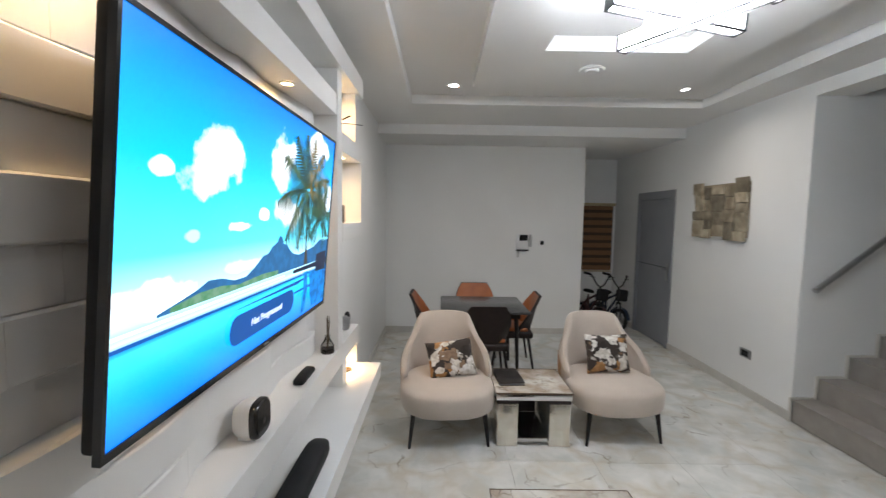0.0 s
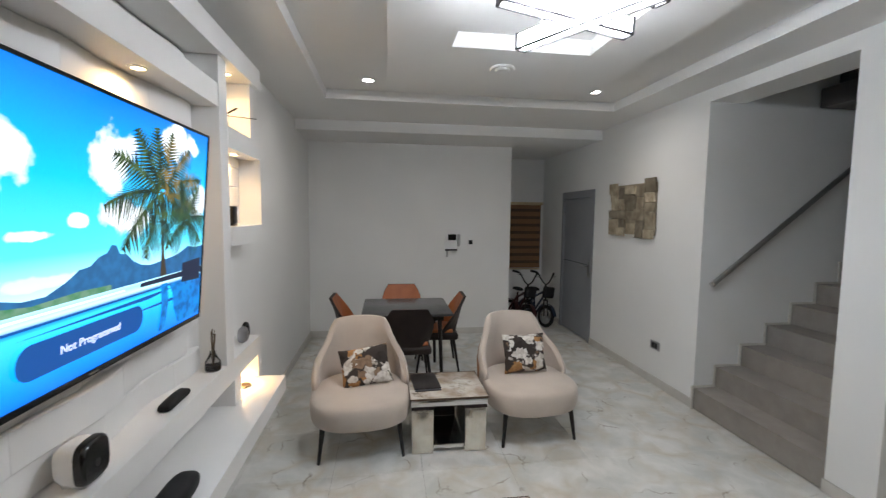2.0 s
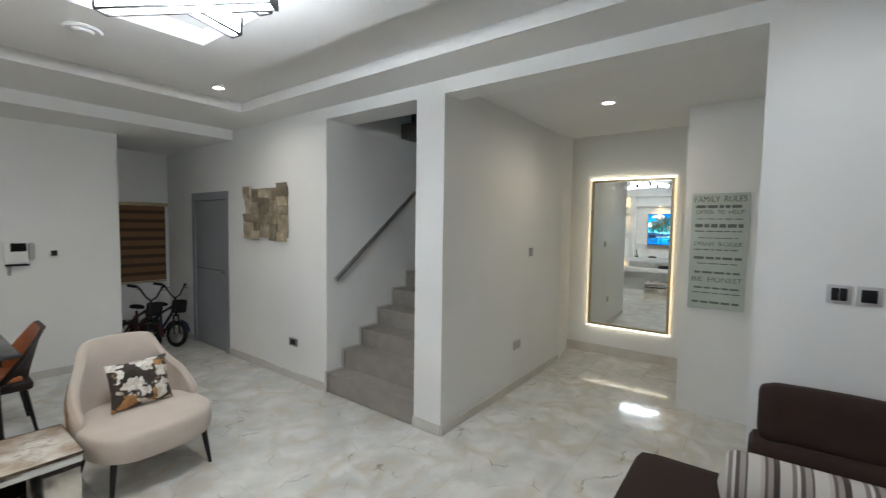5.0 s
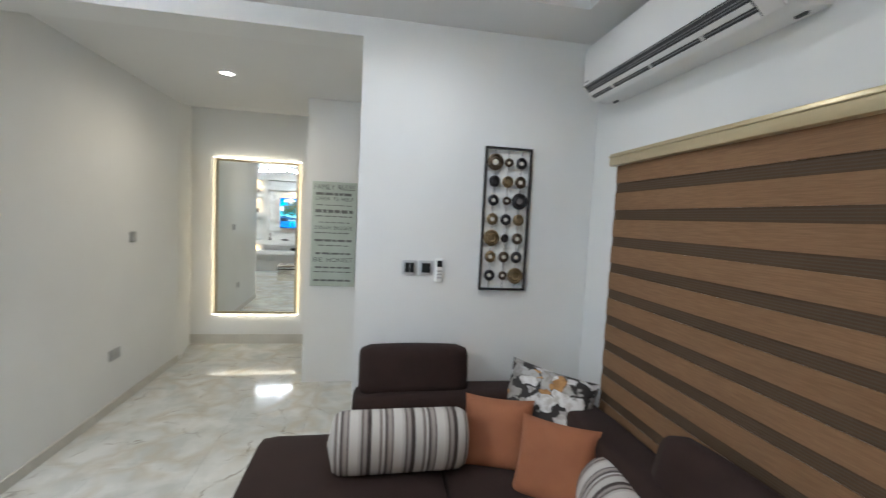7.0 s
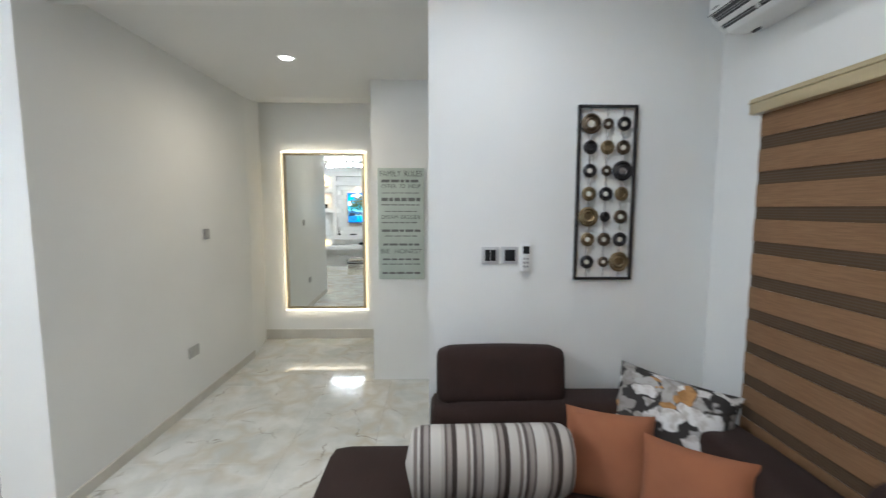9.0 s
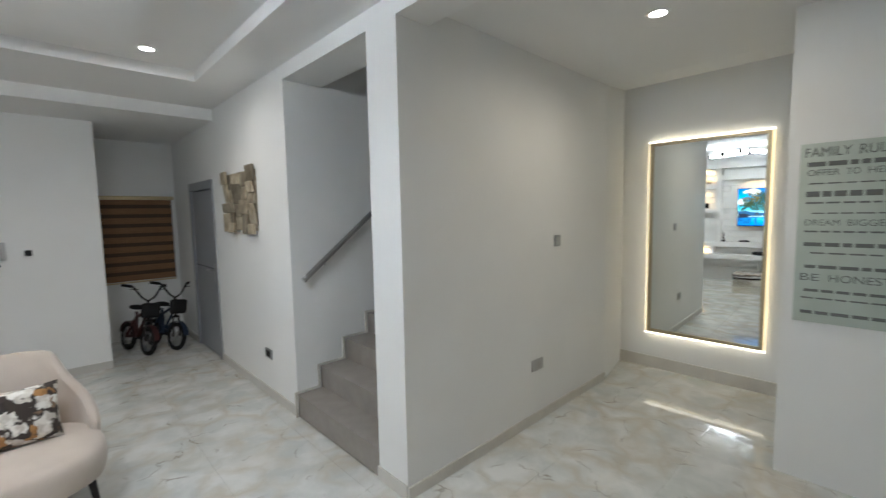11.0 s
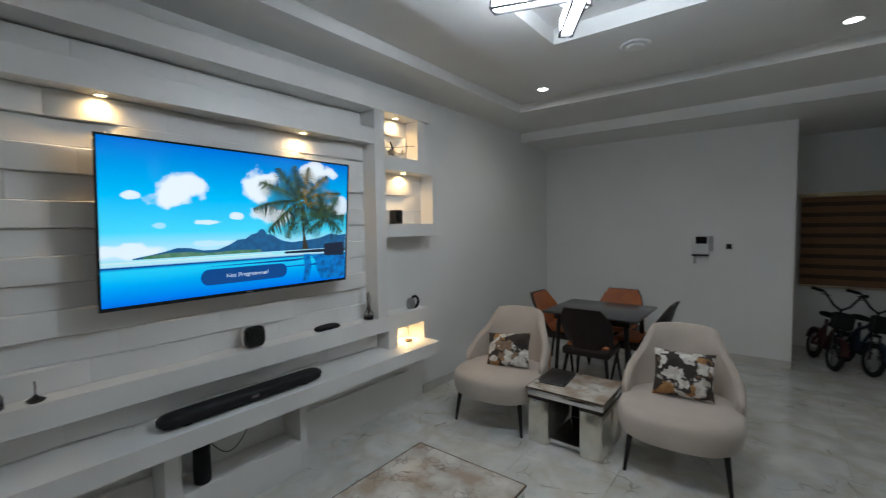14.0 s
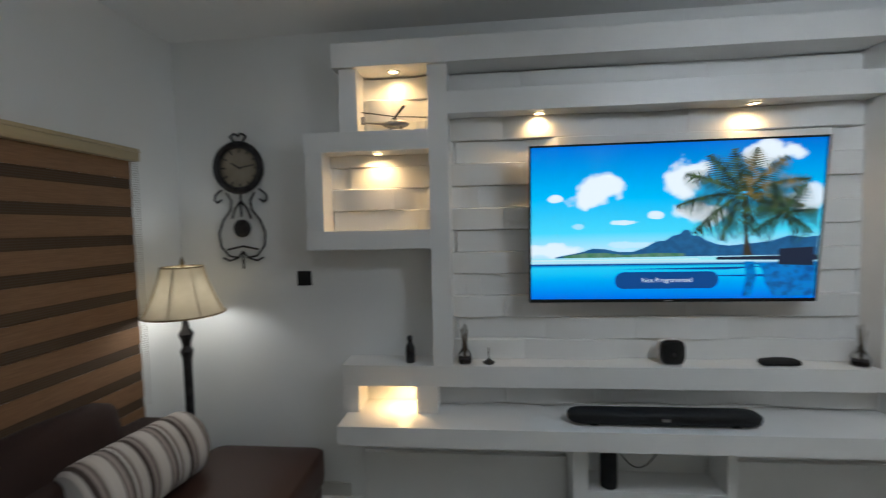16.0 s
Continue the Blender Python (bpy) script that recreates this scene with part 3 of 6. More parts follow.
# ---- built-in television wall ----
def media_wall():
    u = tagged(thing("media_wall", (XW, 1.6, 0), "white plaster television wall unit with niches and shelves", "media unit"), kind="structure")

    def p(name, *rows, mat=UNIT, bevel=0.0012, label=""):
        bm = bmesh.new()
        for r in rows:
            add_box(bm, *r, bevel=bevel, segs=1)
        ob = part(name, bm, mat, u, label)
        ob.location = -u.location
        return ob

    F = -0.51
    p("header", (XW, F + 0.025, -0.16, 3.32, 2.55, 2.68))
    p("lamp_bar", (XW, F - 0.005, 0.47, 2.66, 2.285, 2.405))
    p("upright", (XW, F, 0.36, 0.47, 0.895, 2.55))
    p("upright", (XW, F, 2.66, 2.77, 0.895, 2.55))
    p("niche_side", (XW, F, -0.13, -0.03, 2.21, 2.55))
    p("niche_side", (XW, F, 3.17, 3.27, 2.21, 2.55))
    p("niche_frame", (XW, F + 0.003, -0.34, 0.36, 2.10, 2.21), (XW, F + 0.003, -0.34, 0.36, 1.555, 1.66), (XW, F + 0.003, -0.34, -0.24, 1.66, 2.10))
    p("niche_frame", (XW, F + 0.003, 2.77, 3.41, 2.095, 2.21), (XW, F + 0.003, 2.77, 3.41, 1.545, 1.655), (XW, F + 0.003, 3.36, 3.41, 1.655, 2.095))
    p("upper_shelf", (XW, F, -0.17, 3.28, 0.775, 0.895))
    p("lower_shelf", (XW, -0.335, -0.145, 3.23, 0.515, 0.62))
    p("niche_side", (XW, F, -0.17, -0.075, 0.62, 0.775))
    p("niche_side", (XW, F, 0.26, 0.38, 0.62, 0.775))
    p("niche_side", (XW, F, 2.77, 2.875, 0.62, 0.775))
    p("niche_side", (XW, F, 3.215, 3.28, 0.62, 0.775))
    p("plinth_box", (XW, -0.5, 1.12, 1.2, 0.002, 0.513), (XW, -0.5, 1.92, 1.97, 0.002, 0.513), (XW, -0.5, 1.2, 1.92, 0.002, 0.21))
    p("toe_skirting", (XW, XW + 0.03, -0.1, 1.118, 0.002, 0.3), (XW, XW + 0.03, 1.972, 3.2, 0.002, 0.3))

    # wavy relief panels, each a little different in tilt
    rnd = random.Random(5)
    H, L = 0.127, 0.5
    meshes = {1: [], -1: []}
    for k in range(8):
        bm = bmesh.new()
        n, out, lean = 12, (1 if k < 4 else -1), rnd.uniform(-0.006, 0.006)
        skew, amp = (1.7, 0.65, 1.3, 0.8)[k % 4], (0.026, 0.021, 0.016, 0.024)[k % 4]
        rows = []
        for z, back in ((0.0, 1.0), (0.0, 0.004), (0.004, 0.0), (H * 0.5, 0.0), (H - 0.006, 0.0), (H - 0.0006, 0.006), (H - 0.0006, 1.0)):
            row = []
            for i in range(n + 1):
                w = math.sin(math.pi * (i / n) ** skew)
                x = 0.038 + (out * amp + lean * (2 * z / H - 1)) * w - back
                row.append(Vector((max(0.0, x), (L - 0.0008) * i / n, z)))
            rows.append(row)
        vs = add_grid(bm, rows)
        for side in (0, -1):
            bm.faces.new([r[side] for r in vs])
        meshes[out].append(finish(bm, "relief_panel", BRICK, True))

    def panels(y0, y1, z0, z1, depth=1.0):
        made = 0
        r0, r1 = math.floor(z0 / H - 0.2), math.ceil(z1 / H)
        for r in range(r0, r1 + 1):
            off = (0.0, 0.27, 0.13, 0.38)[r % 4]
            c0, c1 = math.floor((y0 - off) / L), math.ceil((y1 - off) / L)
            for c in range(c0, c1 + 1):
                ya, yb, za, zb = off + c * L, off + (c + 1) * L, r * H, (r + 1) * H
                ca, cb, da, db = max(ya, y0), min(yb, y1), max(za, z0), min(zb, z1)
                if cb - ca < 0.02 or db - da < 0.015:
                    continue
                ob = new("relief_panel", meshes[1 if (r + c // 2) % 2 else -1][rnd.randrange(4)])
                ob.parent = u
                ob.location = Vector((XW + 0.012, ca, da)) - u.location
                ob.scale = (depth, (cb - ca) / L, (db - da) / H)

    p("backing", (XW, XW + 0.014, 0.47, 2.66, 0.897, 2.283), (XW, XW + 0.014, 0.47, 2.66, 2.407, 2.548), mat=BRICK, bevel=0.0)
    panels(0.47, 2.66, 0.895, 2.285)
    panels(0.47, 2.66, 2.405, 2.55, 0.45)
    panels(-0.03, 0.36, 2.21, 2.55)
    panels(2.77, 3.17, 2.21, 2.55)
    panels(-0.24, 0.36, 1.66, 2.10)
    panels(2.77, 3.36, 1.655, 2.095)
    panels(0.38, 2.77, 0.62, 0.775)


media_wall()


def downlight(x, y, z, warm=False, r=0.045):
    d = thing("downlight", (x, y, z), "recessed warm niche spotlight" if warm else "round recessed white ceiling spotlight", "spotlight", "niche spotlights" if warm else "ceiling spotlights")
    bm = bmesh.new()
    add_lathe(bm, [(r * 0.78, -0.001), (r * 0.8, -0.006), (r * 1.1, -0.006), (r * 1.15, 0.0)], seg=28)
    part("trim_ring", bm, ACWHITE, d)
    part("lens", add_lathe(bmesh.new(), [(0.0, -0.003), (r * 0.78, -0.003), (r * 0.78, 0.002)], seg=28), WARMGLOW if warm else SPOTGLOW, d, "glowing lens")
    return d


# Both lamps at y -0.1 are unseen; the eastern one explains the AC's shadow.
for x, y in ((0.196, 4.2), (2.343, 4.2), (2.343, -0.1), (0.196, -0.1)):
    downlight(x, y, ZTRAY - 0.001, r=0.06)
    # The south-west lamp is added by symmetry, dimmed, to lift that corner.
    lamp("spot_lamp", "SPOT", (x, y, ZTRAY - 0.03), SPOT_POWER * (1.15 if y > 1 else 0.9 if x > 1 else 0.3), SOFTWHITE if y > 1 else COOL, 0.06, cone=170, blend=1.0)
downlight(4.402, 1.337, 2.824, r=0.06)
lamp("spot_lamp", "SPOT", (4.402, 1.337, 2.80), SPOT_POWER * 0.98, (1.0, 0.88, 0.68), 0.06, cone=176, blend=1.0)

NICHES = [(-0.58, 0.165, 2.548), (-0.58, 0.06, 2.098), (-0.58, 2.97, 2.548), (-0.58, 3.06, 2.093), (-0.585, 0.965, 2.283), (-0.585, 2.07, 2.283), (-0.57, 0.17, 0.773), (-0.57, 3.05, 0.773)]
for i, (x, y, z) in enumerate(NICHES):
    if i < 6:
        downlight(x, y, z, True, 0.03)
    lamp("niche_lamp", "SPOT", (x - 0.012, y, z - 0.015), NICHE_POWER * (0.8 if i < 4 else 0.66 if i < 6 else 0.75), WARM, 0.02, aim=(x - 0.045, y, z - 1), cone=165, blend=0.9)

# ceiling vent disc
v = thing("ceiling_vent", (1.21, 3.42, ZPANEL), "round white ceiling vent disc", "ceiling vent")
part("rim", add_lathe(bmesh.new(), [(0.085, 0.0), (0.095, -0.008), (0.085, -0.018), (0.06, -0.012)]), ACWHITE, v)
part("dish", add_lathe(bmesh.new(), [(0.0, -0.03), (0.045, -0.028), (0.055, -0.016), (0.05, -0.002)]), ACWHITE, v)


# ---- chandelier ----
def chandelier():
    cx, cy = 1.2, 2.15
    c = thing("chandelier", (cx, cy, ZTRAY), "modern chandelier of crossed chrome frames with white LED bars", "chandelier")
    part("ceiling_plate", add_box(bmesh.new(), -0.16, 0.16, -0.05, 0.05, -0.03, -0.001, 0.004), CHROME, c)
    bars = [((1.07, 2.56, 2.62), (1.49, 1.88, 2.62)), ((0.85, 2.18, 2.675), (1.54, 2.29, 2.615)), ((0.93, 1.78, 2.66), (1.53, 2.02, 2.64)), ((0.98, 1.72, 2.64), (1.2, 2.5, 2.7))]
    for a, b in bars:
        a, b = Vector(a) - Vector((cx, cy, ZTRAY)), Vector(b) - Vector((cx, cy, ZTRAY))
        d = (b - a).normalized()
        s = Vector((-d.y, d.x, 0)).normalized()
        up = d.cross(s) if d.cross(s).z > 0 else -d.cross(s)

        def slab(o0, o1, h0, h1, e0=0.0, e1=0.0):
            bm = bmesh.new()
            vs = [bm.verts.new(q + s * o + up * k) for q in (a + d * e0, b - d * e1) for o in (o0, o1) for k in (h0, h1)]
            for f in ((0, 1, 3, 2), (4, 6, 7, 5), (0, 4, 5, 1), (2, 3, 7, 6), (0, 2, 6, 4), (1, 5, 7, 3)):
                bm.faces.new([vs[q] for q in f])
            return bm

        L = (b - a).length
        bar = part("frame_bar", slab(-0.034, 0.034, 0.078, 0.086), CHROME, c, "dark chrome channel", smooth=False)
        part("led_strip", slab(-0.029, 0.029, 0.011, 0.077, 0.012, 0.012), LED, bar, "glowing white LED diffuser", smooth=False)
        for o in (-0.037, 0.026):
            part("edge_rail", slab(o, o + 0.011, 0.0, 0.010), GUNMETAL, bar, "dark lower rail", smooth=False)
        part("end_plate", slab(-0.037, 0.037, 0.0, 0.086, 0.0, L - 0.012), GUNMETAL, bar, smooth=False)
        part("end_plate", slab(-0.037, 0.037, 0.0, 0.086, L - 0.012, 0.0), GUNMETAL, bar, smooth=False)
        m = (a + b) / 2
        part("stem", tube((m.x, m.y, m.z + 0.08), (m.x, m.y, -0.002), 0.006), CHROME, c)


chandelier()


# ---- television ----
def television():
    w, h, d = 1.446, 0.832, 0.045
    tilt = math.degrees(math.atan2(0.07, 0.828))
    # local: x to the viewer's right (+y world), y up, z out of the screen
    base = Matrix.Translation((-0.478, 1.617, 1.664)) @ Matrix(((0, 0, 1, 0), (1, 0, 0, 0), (0, 1, 0, 0), (0, 0, 0, 1))) @ pose(0, 0, 0, tilt, 0, 0)
    tv = thing("television", base, "large flat television with a thin black bezel, switched on", "television")
    part("casing", add_box(bmesh.new(), -w / 2 + 0.01, w / 2 - 0.01, -h / 2 + 0.01, h / 2 - 0.01, -d, -0.004, 0.01), BLACK, tv)
    b = 0.010
    part("bezel", boxes((-w / 2, w / 2, h / 2 - b, h / 2, -0.012, 0.004), (-w / 2, w / 2, -h / 2, -h / 2 + b * 1.8, -0.012, 0.004), (-w / 2, -w / 2 + b, -h / 2 + b * 1.8, h / 2 - b, -0.012, 0.004), (w / 2 - b, w / 2, -h / 2 + b * 1.8, h / 2 - b, -0.012, 0.004)), GLOSSB, tv, smooth=False)
    part("mount", boxes((-0.2, 0.2, -0.15, 0.15, -0.12, -d)), BLACKMETAL, tv)
    sw, sh = w - 2 * b, h - 2.8 * b

    def P(u, v):
        return Vector(((u - 0.5) * sw, (0.5 - v) * sh + 0.4 * b, 0.0))

    # screen with sky to sea gradient
    m, t, n, l, p = nodes_of("screen_sky_and_sea")
    co, sep, mr, ramp = n.new("ShaderNodeTexCoord"), n.new("ShaderNodeSeparateXYZ"), n.new("ShaderNodeMapRange"), n.new("ShaderNodeValToRGB")
    l.new(co.outputs["Object"], sep.inputs[0])
    mr.inputs["From Min"].default_value, mr.inputs["From Max"].default_value = -sh / 2, sh / 2
    l.new(sep.outputs["Y"], mr.inputs[0])
    l.new(mr.outputs[0], ramp.inputs[0])
    e = ramp.color_ramp.elements
    e[0].position, e[0].color = 0.0, (0.0, 0.15, 0.78, 1)
    e[1].position, e[1].color = 1.0, (0.0, 0.17, 0.66, 1)
    for pos, c in ((0.12, (0.0, 0.38, 0.92)), (0.215, (0.03, 0.62, 0.92)), (0.235, (0.0, 0.16, 0.45)), (0.25, (0.55, 0.85, 0.95)), (0.27, (0.3, 0.85, 0.9)), (0.285, (0.5, 0.8, 0.95)), (0.31, (0.55, 0.85, 1.0)), (0.45, (0.08, 0.72, 0.98)), (0.7, (0.0, 0.48, 0.95))):
        e.new(pos).color = (*c, 1)
    p.inputs["Base Color"].default_value, p.inputs["Roughness"].default_value = (0.01, 0.01, 0.01, 1), 0.15
    fluff = n.new("ShaderNodeTexNoise")
    fluff.inputs["Scale"].default_value, fluff.inputs["Detail"].default_value, fluff.inputs["Roughness"].default_value = 8.0, 5.0, 0.5
    l.new(co.outputs["Object"], fluff.inputs[0])
    colour = ramp.outputs[0]
    for cu, cv, ru, rv, thick in ((0.23, 0.29, 0.12, 0.14, 1.0), (0.085, 0.33, 0.035, 0.032, 0.95), (0.545, 0.23, 0.11, 0.15, 1.0), (0.60, 0.44, 0.15, 0.08, 1.0), (0.45, 0.45, 0.035, 0.03, 0.9), (0.81, 0.09, 0.13, 0.10, 1.0), (0.95, 0.36, 0.11, 0.10, 0.9), (0.34, 0.495, 0.05, 0.022, 0.9), (0.17, 0.515, 0.03, 0.022, 0.45), (0.07, 0.665, 0.13, 0.055, 0.85), (0.36, 0.64, 0.12, 0.03, 0.4)):
        q = P(cu, cv)
        shift, length, less, edge, mix = n.new("ShaderNodeMapping"), n.new("ShaderNodeVectorMath"), n.new("ShaderNodeMath"), n.new("ShaderNodeMapRange"), n.new("ShaderNodeMix")
        kx, ky = 1 / (ru * sw), 1 / (rv * sh)
        shift.inputs["Scale"].default_value = (kx, ky, 0)
        shift.inputs["Location"].default_value = (-q.x * kx, -q.y * ky, 0)
        l.new(co.outputs["Object"], shift.inputs[0])
        length.operation = "LENGTH"
        l.new(shift.outputs[0], length.inputs[0])
        less.operation = "MULTIPLY_ADD"
        less.inputs[1].default_value = 2.0
        l.new(fluff.outputs["Fac"], less.inputs[0])
        flip = n.new("ShaderNodeMath")
        flip.operation = "SUBTRACT"
        flip.inputs[0].default_value = -0.2
        l.new(length.outputs["Value"], flip.inputs[1])
        l.new(flip.outputs[0], less.inputs[2])
        edge.inputs["From Min"].default_value, edge.inputs["From Max"].default_value = -0.05, 0.2
        edge.inputs["To Max"].default_value = thick
        l.new(less.outputs[0], edge.inputs[0])
        mix.data_type = "RGBA"
        l.new(edge.outputs[0], mix.inputs[0])
        l.new(colour, mix.inputs[6])
        mix.inputs[7].default_value = (0.88, 0.95, 1.0, 1)
        colour = mix.outputs[2]
    l.new(colour, p.inputs["Emission Color"])
    p.inputs["Emission Strength"].default_value = 1.85

    def flat(name, polys, colour, lift, strength=1.1, mottled=None):
        bm = bmesh.new()
        for poly in polys:
            vs = [bm.verts.new(P(*q) + Vector((0, 0, lift + 0.00001 * polys.index(poly)))) for q in poly]
            bm.faces.new(vs)
        mm, t2, n2, l2, p2 = nodes_of(name + "_picture")
        p2.inputs["Base Color"].default_value = (0.01, 0.01, 0.01, 1)
        p2.inputs["Emission Color"].default_value = (*colour, 1)
        p2.inputs["Emission Strength"].default_value = strength * 1.5
        if mottled:
            no, rp, tc = n2.new("ShaderNodeTexNoise"), n2.new("ShaderNodeValToRGB"), n2.new("ShaderNodeTexCoord")
            no.inputs["Scale"].default_value, no.inputs["Detail"].default_value = 26, 5
            l2.new(tc.outputs["Object"], no.inputs[0])
            rp.color_ramp.elements[0].position, rp.color_ramp.elements[1].position = 0.42, 0.62
            rp.color_ramp.elements[0].color, rp.color_ramp.elements[1].color = (*mottled, 1), (*colour, 1)
            l2.new(no.outputs["Fac"], rp.inputs[0])
            l2.new(rp.outputs[0], p2.inputs["Emission Color"])
        me = bpy.data.meshes.new(name)
        bmesh.ops.triangulate(bm, faces=bm.faces)
        bmesh.ops.recalc_face_normals(bm, faces=bm.faces)
        bm.to_mesh(me)
        bm.free()
        me.materials.append(mm)
        ob = new(name, me)
        ob.parent = screen
        return ob

    bm = bmesh.new()
    bm.faces.new([bm.verts.new(P(*q)) for q in ((0, 1), (1, 1), (1, 0), (0, 0))])
    screen = part("screen", bm, m, tv, "lit screen showing a tropical lagoon with a palm", smooth=False)

    rnd = random.Random(3)

    ridge = [(0.09, 0.715), (0.15, 0.695), (0.19, 0.68), (0.225, 0.66), (0.27, 0.665), (0.32, 0.685), (0.37, 0.685), (0.415, 0.655), (0.45, 0.62), (0.48, 0.615), (0.505, 0.585), (0.53, 0.575), (0.545, 0.545), (0.562, 0.55), (0.575, 0.585), (0.6, 0.59), (0.63, 0.625), (0.66, 0.645), (0.7, 0.655), (0.76, 0.645), (0.84, 0.63), (0.9, 0.595), (0.95, 0.61), (0.998, 0.6), (0.998, 0.72), (0.09, 0.722)]
    flat("island", [ridge], (0.02, 0.15, 0.36), 0.0012, 1.0, (0.015, 0.11, 0.28))
    flat("shore", [[(0.12, 0.708), (0.2, 0.69), (0.27, 0.69), (0.34, 0.705), (0.45, 0.695), (0.55, 0.70), (0.55, 0.72), (0.12, 0.722)]], (0.05, 0.22, 0.10), 0.0016, 1.0, (0.15, 0.3, 0.2))
    flat("reef", [[(0.0, 0.732), (0.6, 0.735), (0.6, 0.742), (0.0, 0.742)]], (0.75, 0.95, 0.98), 0.0016, 1.1)
    flat("jetty", [[(0.66, 0.728), (0.998, 0.72), (0.998, 0.755), (0.66, 0.745)], [(0.87, 0.68), (0.985, 0.67), (0.99, 0.79), (0.87, 0.78)]], (0.012, 0.02, 0.05), 0.002, 1.0)
    flat("ripples", [[(0.0, 0.762), (0.9, 0.77), (0.9, 0.776), (0.0, 0.772)], [(0.3, 0.80), (0.85, 0.79), (0.7, 0.81)], [(0.55, 0.85), (0.95, 0.84), (0.9, 0.86)]], (0.0, 0.08, 0.36), 0.0016, 1.0)
    flat("palm_reflection", [[(0.755, 0.76), (0.79, 0.76), (0.80, 0.86), (0.785, 0.985), (0.755, 0.985), (0.765, 0.86)], [(0.80, 0.77), (0.998, 0.765), (0.998, 0.985), (0.86, 0.985), (0.83, 0.9), (0.82, 0.82)]], (0.0, 0.10, 0.40), 0.0018, 1.0, (0.0, 0.24, 0.68))
    flat("trunk", [[(0.731, 0.33), (0.747, 0.33), (0.757, 0.5), (0.762, 0.6), (0.782, 0.72), (0.75, 0.72), (0.75, 0.6), (0.745, 0.5)]], (0.05, 0.04, 0.025), 0.0022, 1.0)

    def frond(cx, cy, a, length, droop):
        """Leaflets on both sides of a drooping rib."""
        polys, k = [], 19
        pts = [(cx + math.cos(a) * length * q / k, cy - math.sin(a) * length * 1.7 * q / k + droop * (q / k) ** 2) for q in range(k + 1)]
        for q in range(1, k):
            (x0, y0), (x1, y1) = pts[q], pts[q + 1]
            ln = 0.1 * math.sin(math.pi * (0.12 + 0.83 * q / k))
            tx, ty = x1 - x0, y1 - y0
            nn = math.hypot(tx, ty) + 1e-6
            for sd in (-1, 1):
                ex = x0 + (tx / nn) * ln * 0.55 - sd * (ty / nn) * ln * 0.55 + rnd.uniform(-0.006, 0.006)
                ey = y0 + (ty / nn) * ln * 0.9 + sd * (tx / nn) * ln * 0.9 + ln * 0.5
                cl = lambda u, v: (min(0.998, max(0.002, u)), min(0.99, max(0.004, v)))
                polys.append([cl(x0, y0), cl(x1, y1), cl(ex, ey)])
        for (x0, y0), (x1, y1) in zip(pts, pts[1:]):
            polys.append([(min(0.998, x0), max(0.004, y0)), (min(0.998, x1), max(0.004, y1)), (min(0.998, x1), max(0.004, y1) + 0.006), (min(0.998, x0), max(0.004, y0) + 0.006)])
        return polys

    crown = ((172, 0.23, 0.12), (150, 0.23, 0.06), (128, 0.2, 0.02), (104, 0.17, 0.0), (200, 0.17, 0.14), (232, 0.11, 0.14), (300, 0.08, 0.14), (-8, 0.17, 0.14))
    for i, (a, ln, dr) in enumerate(crown):
        flat("palm_frond", frond(0.74, 0.33, radians(a), ln, dr), (0.06, 0.11, 0.025), 0.0026 + 0.00015 * i, 1.0, (0.006, 0.02, 0.008))
    for i, (a, ln, dr) in enumerate(((78, 0.17, 0.0), (50, 0.21, 0.05), (27, 0.24, 0.1), (6, 0.2, 0.12))):
        flat("palm_frond", frond(0.74, 0.33, radians(a), ln, dr), (0.26, 0.17, 0.035), 0.0046 + 0.0002 * i, 1.0, (0.02, 0.045, 0.012))
    for i, (a, ln, dr) in enumerate(((150, 0.09, 0.05), (110, 0.1, 0.0), (60, 0.1, 0.0), (20, 0.1, 0.05), (190, 0.08, 0.08), (-10, 0.08, 0.09))):
        flat("palm_frond", frond(0.875, 0.46, radians(a), ln * 1.2, dr), (0.03, 0.09, 0.035), 0.0057 + 0.0002 * i, 1.0, (0.008, 0.025, 0.015))
    pill = []
    for cx, sgn in ((0.64, 1), (0.335, -1)):
        for i in range(9):
            a = radians(-90 + 22.5 * i) * 1
            pill.append((cx + sgn * math.cos(a) * 0.03, 0.875 + sgn * math.sin(a) * 0.056))
    flat("caption_box", [pill], (0.0, 0.07, 0.30), 0.0072, 1.0)
    white = glow("caption_white", (0.75, 0.85, 1.0), 1.1)
    ob = letters("caption", "Not Programmed", 0.033, Matrix.Translation(P(0.49, 0.875) + Vector((0, 0, 0.0086))), white, screen, 0.25)
    part("maker_mark", add_box(bmesh.new(), -0.02, 0.02, -h / 2 + 0.005, -h / 2 + 0.011, 0.0042, 0.005), STEEL, tv)


television()


